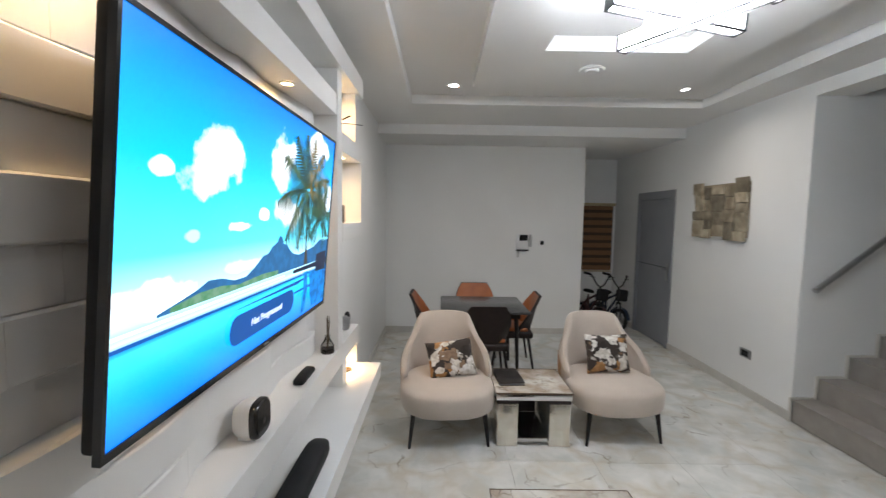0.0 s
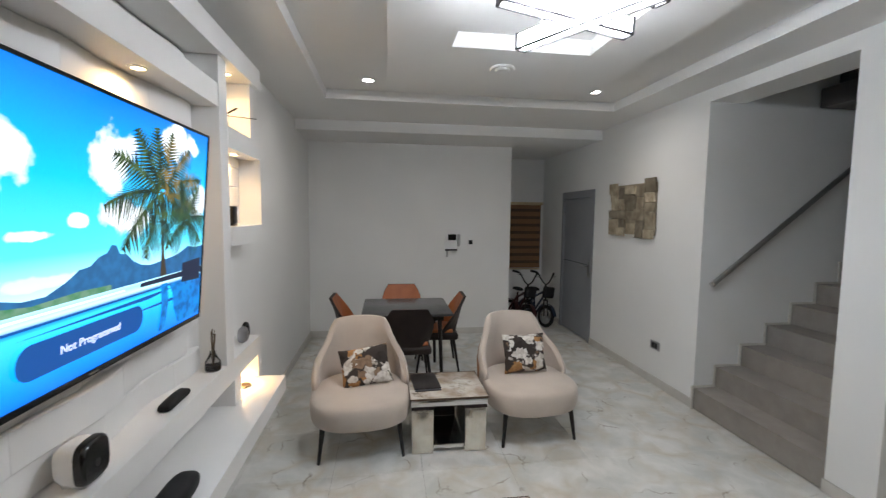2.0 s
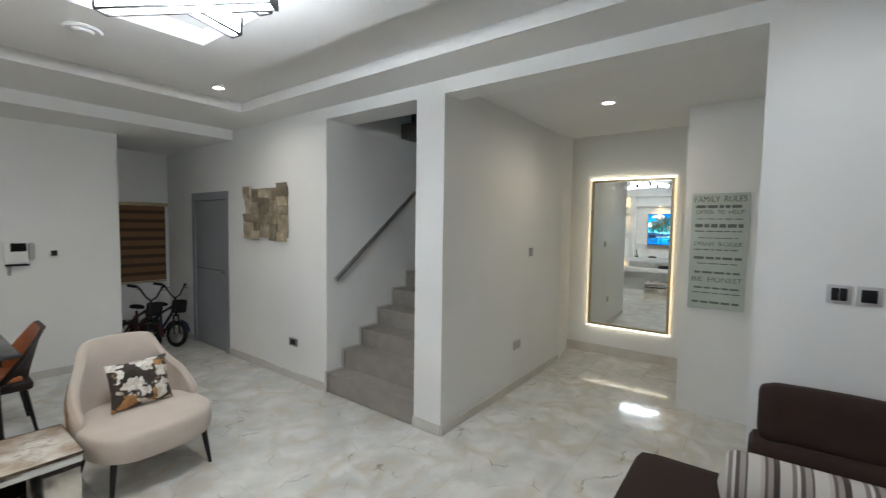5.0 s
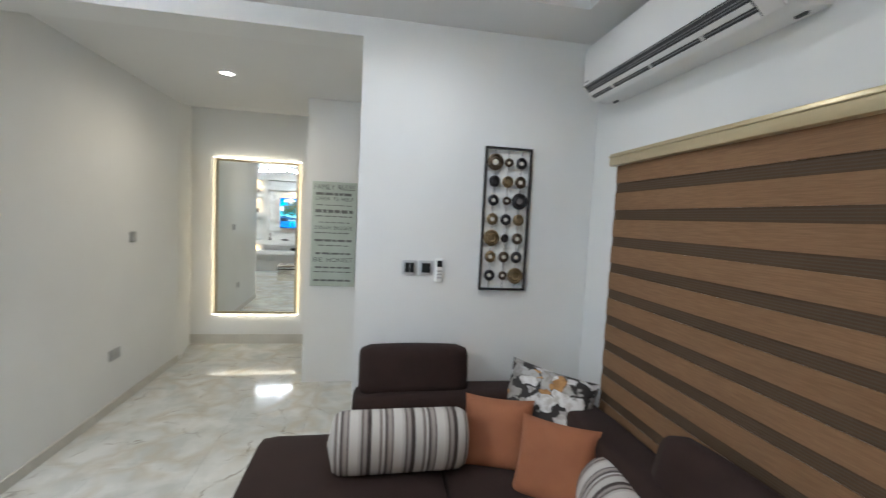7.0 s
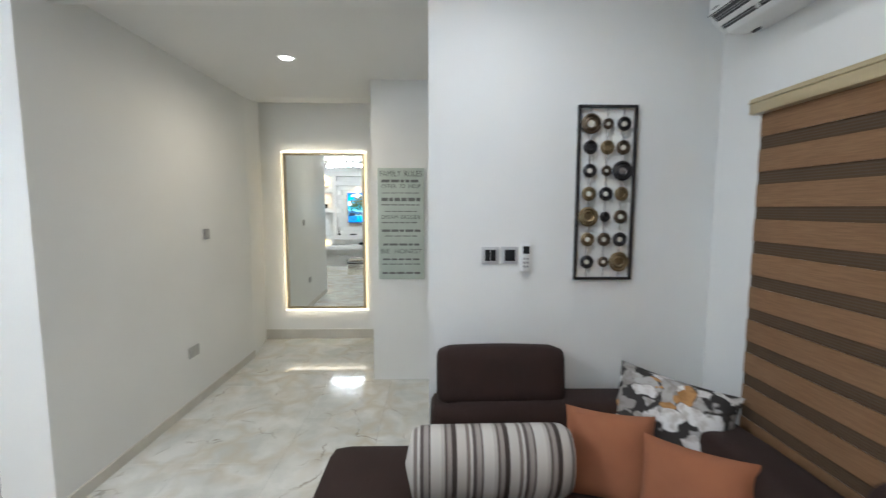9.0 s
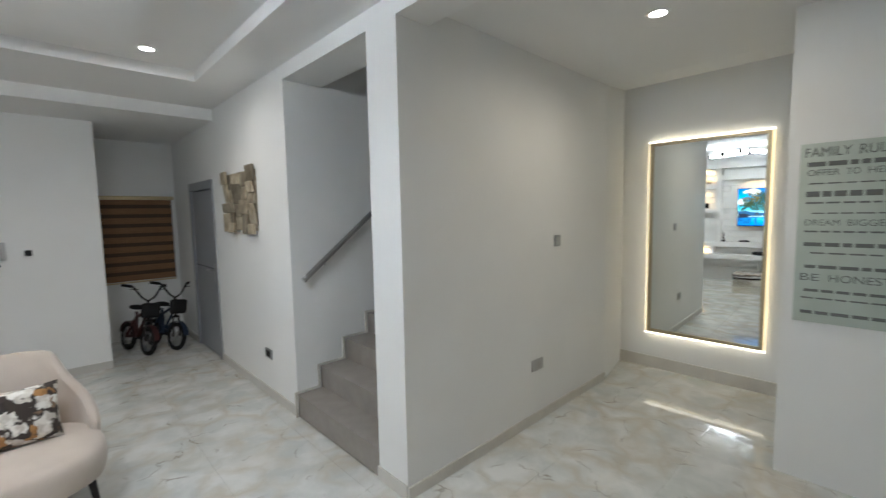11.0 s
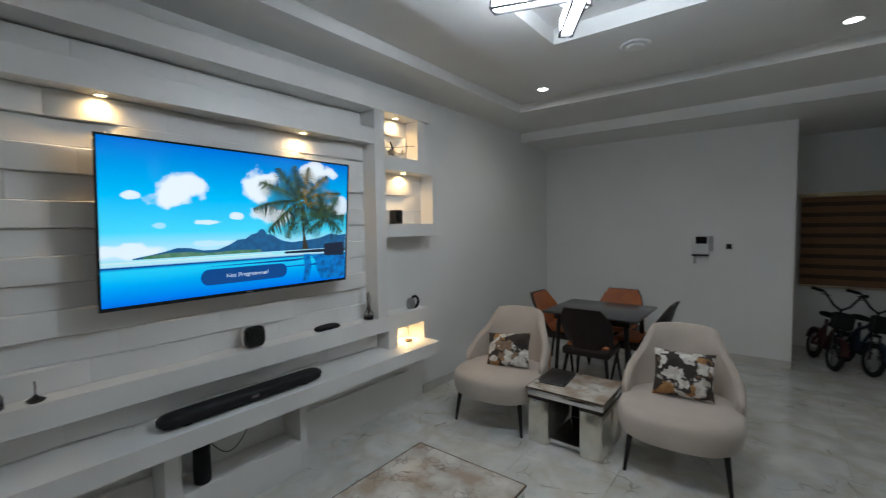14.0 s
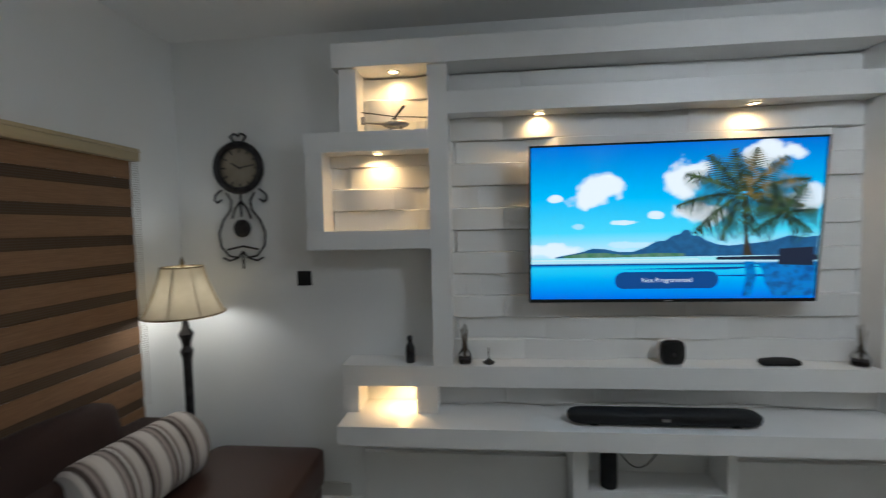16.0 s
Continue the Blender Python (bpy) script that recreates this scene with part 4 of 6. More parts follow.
# ---- lounge chairs ----
def lounge_chair():
    ch = thing("lounge_chair", (0.165, 3.45, 0), "cream upholstered lounge chair with curved back and black legs", "armchair", "lounge chairs")
    # seat: rounded cushion, fuller in front
    bm = bmesh.new()

    def outline(k, grow):
        pts = []
        for i in range(k):
            a = 2 * math.pi * i / k
            c, s = math.cos(a), math.sin(a)
            e = 0.74
            x = math.copysign(abs(c) ** e, c) * (0.362 + grow)
            y = math.copysign(abs(s) ** e, s) * (0.365 + grow)
            x *= 1.0 - 0.12 * max(0, y / 0.36) + 0.02 * max(0, -y)
            pts.append((x, y - 0.03))
        return pts

    prof = [(-0.09, 0.24), (-0.03, 0.245), (-0.006, 0.262), (0.004, 0.30), (0.008, 0.36), (0.004, 0.398), (-0.008, 0.416), (-0.032, 0.427), (-0.10, 0.434), (-0.22, 0.44)]
    rows = [[Vector((x, y, z)) for x, y in outline(40, g)] for g, z in prof]
    vs = add_grid(bm, rows, True)
    bm.faces.new(vs[0])
    bm.faces.new(vs[-1])
    seat = part("seat", bm, FABRIC, ch)
    # wrapped back, tall and narrow, falling to low arms
    bm = bmesh.new()
    inner, outer = [], []
    K = 36
    for i in range(K + 1):
        s = i / K * 2 - 1
        a = radians(90 + s * 94)
        t = abs(s)
        e = min(1.0, max(0.0, (t - 0.42) / 0.38))
        e = e * e * (3 - 2 * e)
        top = 0.845 - 0.05 * t * t - 0.19 * e - 0.13 * max(0.0, (t - 0.74) / 0.26) ** 2
        ci, co_ = [], []
        for j in range(9):
            k = j / 8
            z = 0.27 + (top - 0.27) * k
            lean = 0.105 * k * k
            zz = (z - 0.27) / 0.6
            sm = min(1.0, max(0.0, (0.76 - z) / 0.24))
            rx = 0.262 + 0.056 * sm * sm * (3 - 2 * sm) - 0.012 * zz - 0.02 * max(0.0, 0.5 - zz * 1.6)
            ry = 0.235 + lean
            ex = 0.8
            cx_, sy_ = math.cos(a), math.sin(a)
            ux, uy = math.copysign(abs(cx_) ** ex, cx_), math.copysign(abs(sy_) ** ex, sy_)
            ci.append(Vector((ux * rx, uy * ry + 0.06, z)))
            co_.append(Vector((ux * (rx + 0.055), uy * (ry + 0.06) + 0.06, z)))
        inner.append(ci)
        outer.append(co_)
    rows = []
    for ci, co_ in zip(inner, outer):
        mid = (ci[-1] + co_[-1]) / 2 + Vector((0, 0, 0.03))
        q1, q2 = ci[-1].lerp(mid, 0.6) + Vector((0, 0, 0.008)), co_[-1].lerp(mid, 0.6) + Vector((0, 0, 0.008))
        rows.append(ci + [q1, mid, q2] + co_[::-1])
    # soft rolled arm ends
    for end in (0, -1):
        ring, k = rows[end], len(inner[0])
        step_out = Vector((0, -0.04, 0))
        caps = []
        for f, g in ((0.18, 0.4), (0.5, 0.8), (0.9, 1.0)):
            cap = []
            for i, q in enumerate(ring):
                j = i if i < k else (k - 1 if i < k + 3 else 2 * k + 2 - i)
                centre = (inner[end][j] + outer[end][j]) / 2
                low = 0.05 * g * max(0.0, (centre.z - 0.42)) / 0.14
                cap.append(q.lerp(centre, f) + step_out * g - Vector((0, 0, low)))
            caps.append(cap)
        rows = caps[::-1] + rows if end == 0 else rows + caps
    vs = add_grid(bm, rows, True)
    bm.faces.new(vs[0])
    bm.faces.new(vs[-1])
    part("backrest", bm, FABRIC, ch)
    # tan outer skin and seam
    bm = bmesh.new()
    rows = []
    for ci, co_ in zip(inner[1:-1], outer[1:-1]):
        rows.append([Vector((q.x * 1.012, (q.y - 0.06) * 1.012 + 0.062, q.z)) for q in co_[:-1]])
    add_grid(bm, rows)
    part("back_skin", bm, TANLEATHER, ch, "tan leather outer skin of the back")
    for x, y, dx, dy in ((-0.265, -0.26, -0.03, -0.03), (0.265, -0.26, 0.03, -0.03), (-0.22, 0.24, -0.04, 0.06), (0.22, 0.24, 0.04, 0.06)):
        part("leg", tube((x + dx, y + dy, 0.0), (x, y, 0.26), 0.011, 0.02), BLACKMETAL, ch)
    return ch


chair_a = lounge_chair()
chair_a.matrix_world = pose(0.162, 3.46, 0, 0, 0, 4)
chair_b = copy_thing(chair_a, pose(1.49, 3.53, 0, 0, 0, 5))


def cushion(name, w, h, d, material, m, label, group=""):
    """A stuffed square cushion lying in its xy plane."""
    bm = bmesh.new()
    k = 16
    for side in (1, -1):
        rows = []
        for j in range(k + 1):
            row = []
            for i in range(k + 1):
                u, v = i / k * 2 - 1, j / k * 2 - 1
                pin = 1 - 0.07 * (1 - v * v) * abs(u) ** 3
                pin2 = 1 - 0.07 * (1 - u * u) * abs(v) ** 3
                z = d / 2 * ((1 - u ** 4) * (1 - v ** 4)) ** 0.55
                z *= 1 + 0.06 * math.sin(3 * u + 2 * v)
                row.append(Vector((u * w / 2 * pin, v * h / 2 * pin2, side * z)))
            rows.append(row)
        add_grid(bm, rows, flip=side < 0)
    return solo(name, bm, material, m, label, "cushion", group)


cushion("cushion", 0.385, 0.30, 0.11, FLORAL_A, pose(0.195, 3.50, 0.565, 60, -6, 10), "floral printed cushion in brown and white on the chair", "chair cushions")
cushion("cushion", 0.375, 0.32, 0.11, FLORAL_B, pose(1.50, 3.60, 0.59, 72, 0, 4), "floral printed cushion in black, white and ochre on the chair", "chair cushions")


# ---- side table and coffee table ----
def block_table(m, w, d, h, label, category, gap):
    t = thing("side_table" if h > 0.4 else "coffee_table", m, label, category)
    part("tabletop", add_box(bmesh.new(), -w / 2, w / 2, -d / 2, d / 2, h - 0.012, h, 0.003), STONETOP, t, "beige veined marble top")
    part("chrome_apron", add_box(bmesh.new(), -w / 2 + 0.004, w / 2 - 0.004, -d / 2 + 0.004, d / 2 - 0.004, h - 0.06, h - 0.013, 0.003), CHROME, t)
    part("edge_band", boxes((-w / 2 - 0.003, w / 2 + 0.003, -d / 2 - 0.003, -d / 2, h - 0.011, h + 0.001), (-w / 2 - 0.003, w / 2 + 0.003, d / 2, d / 2 + 0.003, h - 0.011, h + 0.001), (-w / 2 - 0.003, -w / 2, -d / 2, d / 2, h - 0.011, h + 0.001), (w / 2, w / 2 + 0.003, -d / 2, d / 2, h - 0.011, h + 0.001)), BRONZE, t, "thin dark metal edging", smooth=False)
    lw = (w - gap) / 2
    for s in (-1, 1):
        x0, x1 = sorted((s * w / 2, s * (w / 2 - lw)))
        leg = part("pedestal", add_box(bmesh.new(), x0 + 0.012, x1 - 0.012, -d / 2 + 0.012, d / 2 - 0.012, 0.002, h - 0.0885, 0.004), MIRRORTILE, t, "bevelled mirrored pedestal")
        part("mirror_panel", add_box(bmesh.new(), x0 + 0.02, x1 - 0.02, -d / 2 + 0.006, -d / 2 + 0.0115, 0.015, h - 0.098, 0.002), MIRRORTILE, leg)
        part("dark_band", add_box(bmesh.new(), x0 + 0.008, x1 - 0.008, -d / 2 + 0.008, d / 2 - 0.008, h - 0.088, h - 0.0625, 0.002), DARKLEATHER, leg, "dark brown band")
    part("inner_shelf", add_box(bmesh.new(), -gap / 2 - 0.01, gap / 2 + 0.01, -d / 2 + 0.03, d / 2 - 0.03, 0.03, 0.06, 0.003), CHROME, t)
    part("inner_back", add_box(bmesh.new(), -gap / 2 - 0.01, gap / 2 + 0.01, d / 2 - 0.03, d / 2 - 0.02, 0.06, h - 0.062), DARKLEATHER, t)
    return t


block_table(pose(0.81, 3.43, 0), 0.57, 0.5, 0.42, "mirrored side table with marble top and chrome edging", "side table", 0.21)
block_table(pose(0.70, 1.55, 0), 0.68, 1.2, 0.37, "low mirrored coffee table with beige marble top", "coffee table", 0.3)
bk = thing("folder", pose(0.655, 3.46, 0.4205, 0, 0, 4), "black leather folder lying on the side table", "folder")
part("cover", add_box(bmesh.new(), -0.1, 0.1, -0.15, 0.15, 0.018, 0.024, 0.002), PAPER, bk)
part("back_cover", add_box(bmesh.new(), -0.1, 0.1, -0.15, 0.15, 0.0, 0.005, 0.002), PAPER, bk)
part("pages", add_box(bmesh.new(), -0.094, 0.094, -0.144, 0.144, 0.005, 0.018), DOORGREY, bk, "grey page block")


# ---- dining set ----
def dining_table():
    t = thing("dining_table", pose(0.567, 4.79, 0), "dark slate dining table with rounded edges and black legs", "table")
    part("tabletop", add_box(bmesh.new(), -0.46, 0.46, -0.42, 0.42, 0.722, 0.75, 0.012, 3), TABLETOP, t)
    part("apron", boxes((-0.37, 0.37, -0.33, -0.31, 0.66, 0.721), (-0.37, 0.37, 0.31, 0.33, 0.66, 0.721), (-0.37, -0.35, -0.31, 0.31, 0.66, 0.721), (0.35, 0.37, -0.31, 0.31, 0.66, 0.721)), BLACKMETAL, t)
    for x in (-0.33, 0.33):
        for y in (-0.29, 0.29):
            part("leg", tube((x * 1.08, y * 1.08, 0), (x, y, 0.7), 0.016, 0.024), BLACKMETAL, t)


dining_table()


def dining_chair():
    c = thing("dining_chair", pose(0, 0, 0), "dining chair with orange leather inside, dark outside and black legs", "chair", "dining chairs")
    # faces +y; tapered faceted back
    part("seat", add_box(bmesh.new(), -0.2, 0.2, -0.17, 0.23, 0.42, 0.475, 0.025, 3), ORANGE, c)
    part("seat_shell", add_box(bmesh.new(), -0.225, 0.225, -0.225, 0.215, 0.36, 0.44, 0.025, 3), DARKLEATHER, c)

    def shell(off, grow):
        rows = []
        for k in range(7):
            s = k / 6
            z = 0.43 + s * 0.405
            half = (0.21 + 0.035 * math.sin(math.pi * s * 0.9) - 0.055 * max(0, (s - 0.5) / 0.5) ** 2.0) + grow
            y = -0.19 - 0.11 * s * (0.6 + 0.4 * s)
            wrap = 0.16 * (1 - s) ** 1.2
            row = []
            for i in range(9):
                u = i / 8 * 2 - 1
                row.append(Vector((u * half, y + off + wrap * max(0, abs(u) - 0.55) / 0.45 * 1.0, z + (grow if k == 6 else 0))))
            rows.append(row)
        return rows

    a, b = shell(0.018, 0.0), shell(-0.016, 0.004)
    bm = bmesh.new()
    add_grid(bm, a)
    part("backrest", bm, ORANGE, c, "orange leather inner back")
    bm = bmesh.new()
    v1, v2 = add_grid(bm, [[p + Vector((0, -0.003, 0)) for p in r] for r in a]), add_grid(bm, b)
    for i in range(8):
        bm.faces.new((v1[-1][i], v1[-1][i + 1], v2[-1][i + 1], v2[-1][i]))
        bm.faces.new((v1[0][i], v2[0][i], v2[0][i + 1], v1[0][i + 1]))
    for k in range(6):
        bm.faces.new((v1[k][0], v1[k + 1][0], v2[k + 1][0], v2[k][0]))
        bm.faces.new((v1[k][-1], v2[k][-1], v2[k + 1][-1], v1[k + 1][-1]))
    part("back_shell", bm, DARKLEATHER, c, "dark brown leather outer back")
    for x, y in ((-0.19, -0.18), (0.19, -0.18), (-0.19, 0.18), (0.19, 0.18)):
        part("leg", tube((x * 1.22, y * 1.3, 0), (x * 0.95, y * 0.95, 0.39), 0.011, 0.018), BLACKMETAL, c)
    return c


dc = dining_chair()
dc.matrix_world = pose(0.57, 4.52, 0, 0, 0, 1)
copy_thing(dc, pose(0.55, 5.41, 0, 0, 0, 180))
copy_thing(dc, pose(0.07, 4.98, 0, 0, 0, -92))
copy_thing(dc, pose(0.925, 4.99, 0, 0, 0, 88))


# ---- sectional sofa ----
def soft(x0, x1, y0, y1, z0, z1, r=0.05, puff=0.012):
    bm = bmesh.new()
    add_box(bm, x0, x1, y0, y1, z0, z1)
    bmesh.ops.subdivide_edges(bm, edges=bm.edges[:], cuts=9, use_grid_fill=True)
    cx, cy, cz = (x0 + x1) / 2, (y0 + y1) / 2, (z0 + z1) / 2
    hx, hy, hz = (x1 - x0) / 2, (y1 - y0) / 2, (z1 - z0) / 2
    r = min(r, hx, hy, hz)
    for v in bm.verts:
        d = Vector((v.co.x - cx, v.co.y - cy, v.co.z - cz))
        core = Vector((max(-hx + r, min(hx - r, d.x)), max(-hy + r, min(hy - r, d.y)), max(-hz + r, min(hz - r, d.z))))
        out = d - core
        if out.length > 1e-6:
            d = core + out.normalized() * r
        if d.z > 0:
            d.z += puff * (1 - (d.x / hx) ** 2) * (1 - (d.y / hy) ** 2)
        v.co = Vector((cx, cy, cz)) + d
    return bm


def turned(bm, m):
    bmesh.ops.transform(bm, matrix=m, verts=bm.verts)
    return bm


sofa = thing("corner_sofa", pose(2.6, -0.7, 0), "dark brown cloth corner sofa with adjustable headrests", "sofa")


def sp(name, bm, label="", mat=SOFA):
    ob = part(name, bm, mat, sofa, label)
    ob.location = -sofa.location
    return ob


sp("base", soft(2.16, 3.07, -1.18, 0.69, 0.05, 0.27, 0.04, 0))
sp("base", soft(0.2, 2.16, -1.16, -0.25, 0.05, 0.27, 0.04, 0))
sp("base", soft(-0.2, 0.2, -1.16, -0.925, 0.05, 0.31, 0.03, 0))
sp("seat_cushion", soft(2.12, 3.07, -0.28, 0.71, 0.26, 0.45, 0.06))
sp("seat_cushion", soft(2.12, 2.9, -1.0, -0.28, 0.26, 0.45, 0.06))
sp("seat_cushion", soft(1.0, 2.12, -1.0, -0.2, 0.26, 0.45, 0.06))
sp("seat_cushion", soft(0.195, 1.0, -1.0, -0.2, 0.26, 0.45, 0.06))
sp("backrest", soft(2.82, 3.08, -1.18, 0.2, 0.3, 0.74, 0.06))
sp("backrest", soft(-0.2, 2.82, -1.17, -0.92, 0.3, 0.74, 0.06))
sp("headrest", turned(soft(-0.07, 0.07, -0.31, 0.315, 0.0, 0.27, 0.05), Matrix.Translation((2.95, -0.145, 0.715)) @ pose(0, 0, 0, 0, 10, 0)))
for x in (0.45, 1.66):
    sp("headrest", turned(soft(-0.42, 0.42, -0.08, 0.08, 0.0, 0.27, 0.075, 0.025), Matrix.Translation((x, -1.05, 0.65)) @ pose(0, 0, 0, 12, 0, 0)))
for x, y in ((2.25, 0.6), (2.98, 0.6), (2.98, -1.08), (2.25, -0.35), (0.28, -0.35), (-0.1, -1.05), (1.0, -0.35)):
    sp("foot", tube((x, y, 0.0), (x, y, 0.06), 0.025), mat=BLACKMETAL)
ott = thing("footstool", pose(-0.12, -0.58, 0), "red-brown leather footstool beside the sofa", "footstool")
part("cushion", soft(-0.33, 0.3, -0.33, 0.33, 0.24, 0.46, 0.05), SOFAW, ott)
part("base", soft(-0.31, 0.28, -0.31, 0.31, 0.06, 0.25, 0.03, 0), SOFAW, ott)
for x in (-0.26, 0.23):
    for y in (-0.26, 0.26):
        part("foot", tube((x, y, 0), (x, y, 0.08), 0.018), BLACKMETAL, ott)


def bolster(m, length, r, label):
    """A flattened roll cushion with gathered ends, along local y."""
    bm = bmesh.new()
    rows = []
    for j in range(25):
        s = j / 24 * 2 - 1
        k = (1 - abs(s) ** 16) ** 0.5
        k = max(k, 0.02)
        rows.append([Vector((math.cos(2 * math.pi * i / 28) * r * 0.72 * k, s * length / 2, math.sin(2 * math.pi * i / 28) * r * k)) for i in range(28)])
    vs = add_grid(bm, rows, True)
    return solo("bolster_cushion", bm, STRIPE_CLOTH, m, label, "cushion", "striped cushions")


bolster(pose(2.62, -0.05, 0.615, 0, -18, 1), 0.7, 0.17, "striped grey, white and black bolster cushion on the sofa")
bolster(pose(2.02, -0.86, 0.56, 0, -20, 75), 0.6, 0.15, "striped grey and white bolster cushion leaning on the sofa")
bolster(pose(0.12, -0.88, 0.63, 0, -25, 82), 0.62, 0.16, "striped grey and white bolster cushion leaning on the sofa")
cushion("cushion", 0.37, 0.37, 0.13, TERRA, pose(2.68, -0.57, 0.60, 68, 0, -110), "plain terracotta cushion on the sofa", "terracotta cushions")
cushion("cushion", 0.38, 0.38, 0.13, TERRA, pose(2.40, -0.77, 0.59, 64, 0, -126), "plain terracotta cushion leaning on its twin", "terracotta cushions")
cushion("cushion", 0.5, 0.42, 0.14, FLORAL_C, pose(2.76, -0.87, 0.70, 62, 8, -124), "floral printed cushion standing in the sofa corner", "")


# ---- blinds and air conditioner ----
def zebra_blind(x0, x1, z0, z1, y, label, band=0.093, thin=0.053, first=0.066, valance=0.085, facing=1):
    b = thing("zebra_blind", pose((x0 + x1) / 2, y, z1), label, "blind", "window blinds")
    w = (x1 - x0) / 2
    f = facing
    bm = bmesh.new()
    add_box(bm, -w - 0.03, w + 0.03, min(0, 0.09 * f), max(0, 0.09 * f), -valance, 0.0, 0.008)
    part("valance", bm, GOLD, b, "satin gold valance")
    bm = bmesh.new()
    add_box(bm, -w - 0.028, w + 0.028, min(0.085 * f, 0.096 * f), max(0.085 * f, 0.096 * f), -0.022, -0.014, 0.002)
    part("valance_trim", bm, GOLD, b)
    z, i = -valance, 0
    ya, yb = 0.052 * f, 0.055 * f
    while z > z0 - z1 + 0.03:
        hh = first if i == 0 else (band if i % 2 == 0 else thin)
        zb = max(z - hh, z0 - z1)
        o = 0.0 if i % 2 == 0 else -0.004 * f
        ys = sorted((ya + o, yb + o))
        part("band" if i % 2 == 0 else "sheer_band", boxes((-w, w, ys[0], ys[1], zb, z)), BLINDA if i % 2 == 0 else BLINDB, b, smooth=False)
        if i % 2:
            for k in range(1, 5):
                zz = z + (zb - z) * k / 5
                part("sheer_thread", boxes((-w, w, ys[0] - 0.001, ys[1] + 0.001, zz - 0.002, zz + 0.002)), BLINDC, b, smooth=False)
        z, i = zb, i + 1
    part("bottom_rail", add_box(bmesh.new(), -w, w, min(0.042 * f, 0.064 * f), max(0.042 * f, 0.064 * f), z0 - z1 - 0.02, z0 - z1, 0.006), GOLD, b)
    bm = bmesh.new()
    for k in range(110):
        zz = -valance - 0.012 * k
        if zz > z0 - z1:
            for dx in (0.004, 0.02):
                bmesh.ops.create_icosphere(bm, subdivisions=1, radius=0.0036, matrix=Matrix.Translation((-w - dx, (0.062 + dx * 0.5) * f, zz)))
    part("bead_chain", bm, BRONZE, b, "beaded pull chain")
    return b


zebra_blind(1.26, 2.765, 0.55, 2.122, YS, "walnut and brown zebra blind with gold valance, closed", first=0.094, valance=0.068)
zebra_blind(-0.28, 1.20, 0.55, 2.122, YS, "walnut and brown zebra blind with gold valance beside its twin", first=0.094, valance=0.068)
zebra_blind(2.25, 3.06, 0.81, 1.975, YEND, "small brown zebra blind over the passage window", 0.08, 0.05, valance=0.05, facing=-1)
gap = structure("window_2", boxes((1.14, 1.30, YS + 0.001, YS + 0.008, 0.7, 2.03)), GLOSSB, "dark window glass seen between the two blinds")
for za, zb, mat in ((1.78, 1.92, ACWHITE), (1.66, 1.775, ALU), (1.36, 1.50, ACWHITE), (1.23, 1.345, PALEGREY), (0.84, 0.98, ALU)):
    part("window_frame", boxes((1.15, 1.29, YS + 0.0085, YS + 0.02, za, zb)), mat, gap, smooth=False)
win = structure("window_1", boxes((2.24, 2.28, YEND + 0.08, YEND + 0.13, 0.82, 1.97), (3.02, 3.06, YEND + 0.08, YEND + 0.13, 0.82, 1.97), (2.28, 3.02, YEND + 0.08, YEND + 0.13, 0.82, 0.86), (2.28, 3.02, YEND + 0.08, YEND + 0.13, 1.93, 1.97)), ACWHITE, "white window frame behind the passage blind")
part("pane", boxes((2.28, 3.02, YEND + 0.1, YEND + 0.108, 0.86, 1.93)), GLOSSB, win)
structure("window_sill", boxes((2.2, 3.1, YEND - 0.03, YEND, 0.78, 0.815), (2.2, 3.1, YEND - 0.02, YEND, 1.975, 2.01)), ACWHITE, "thin white window sill and head")


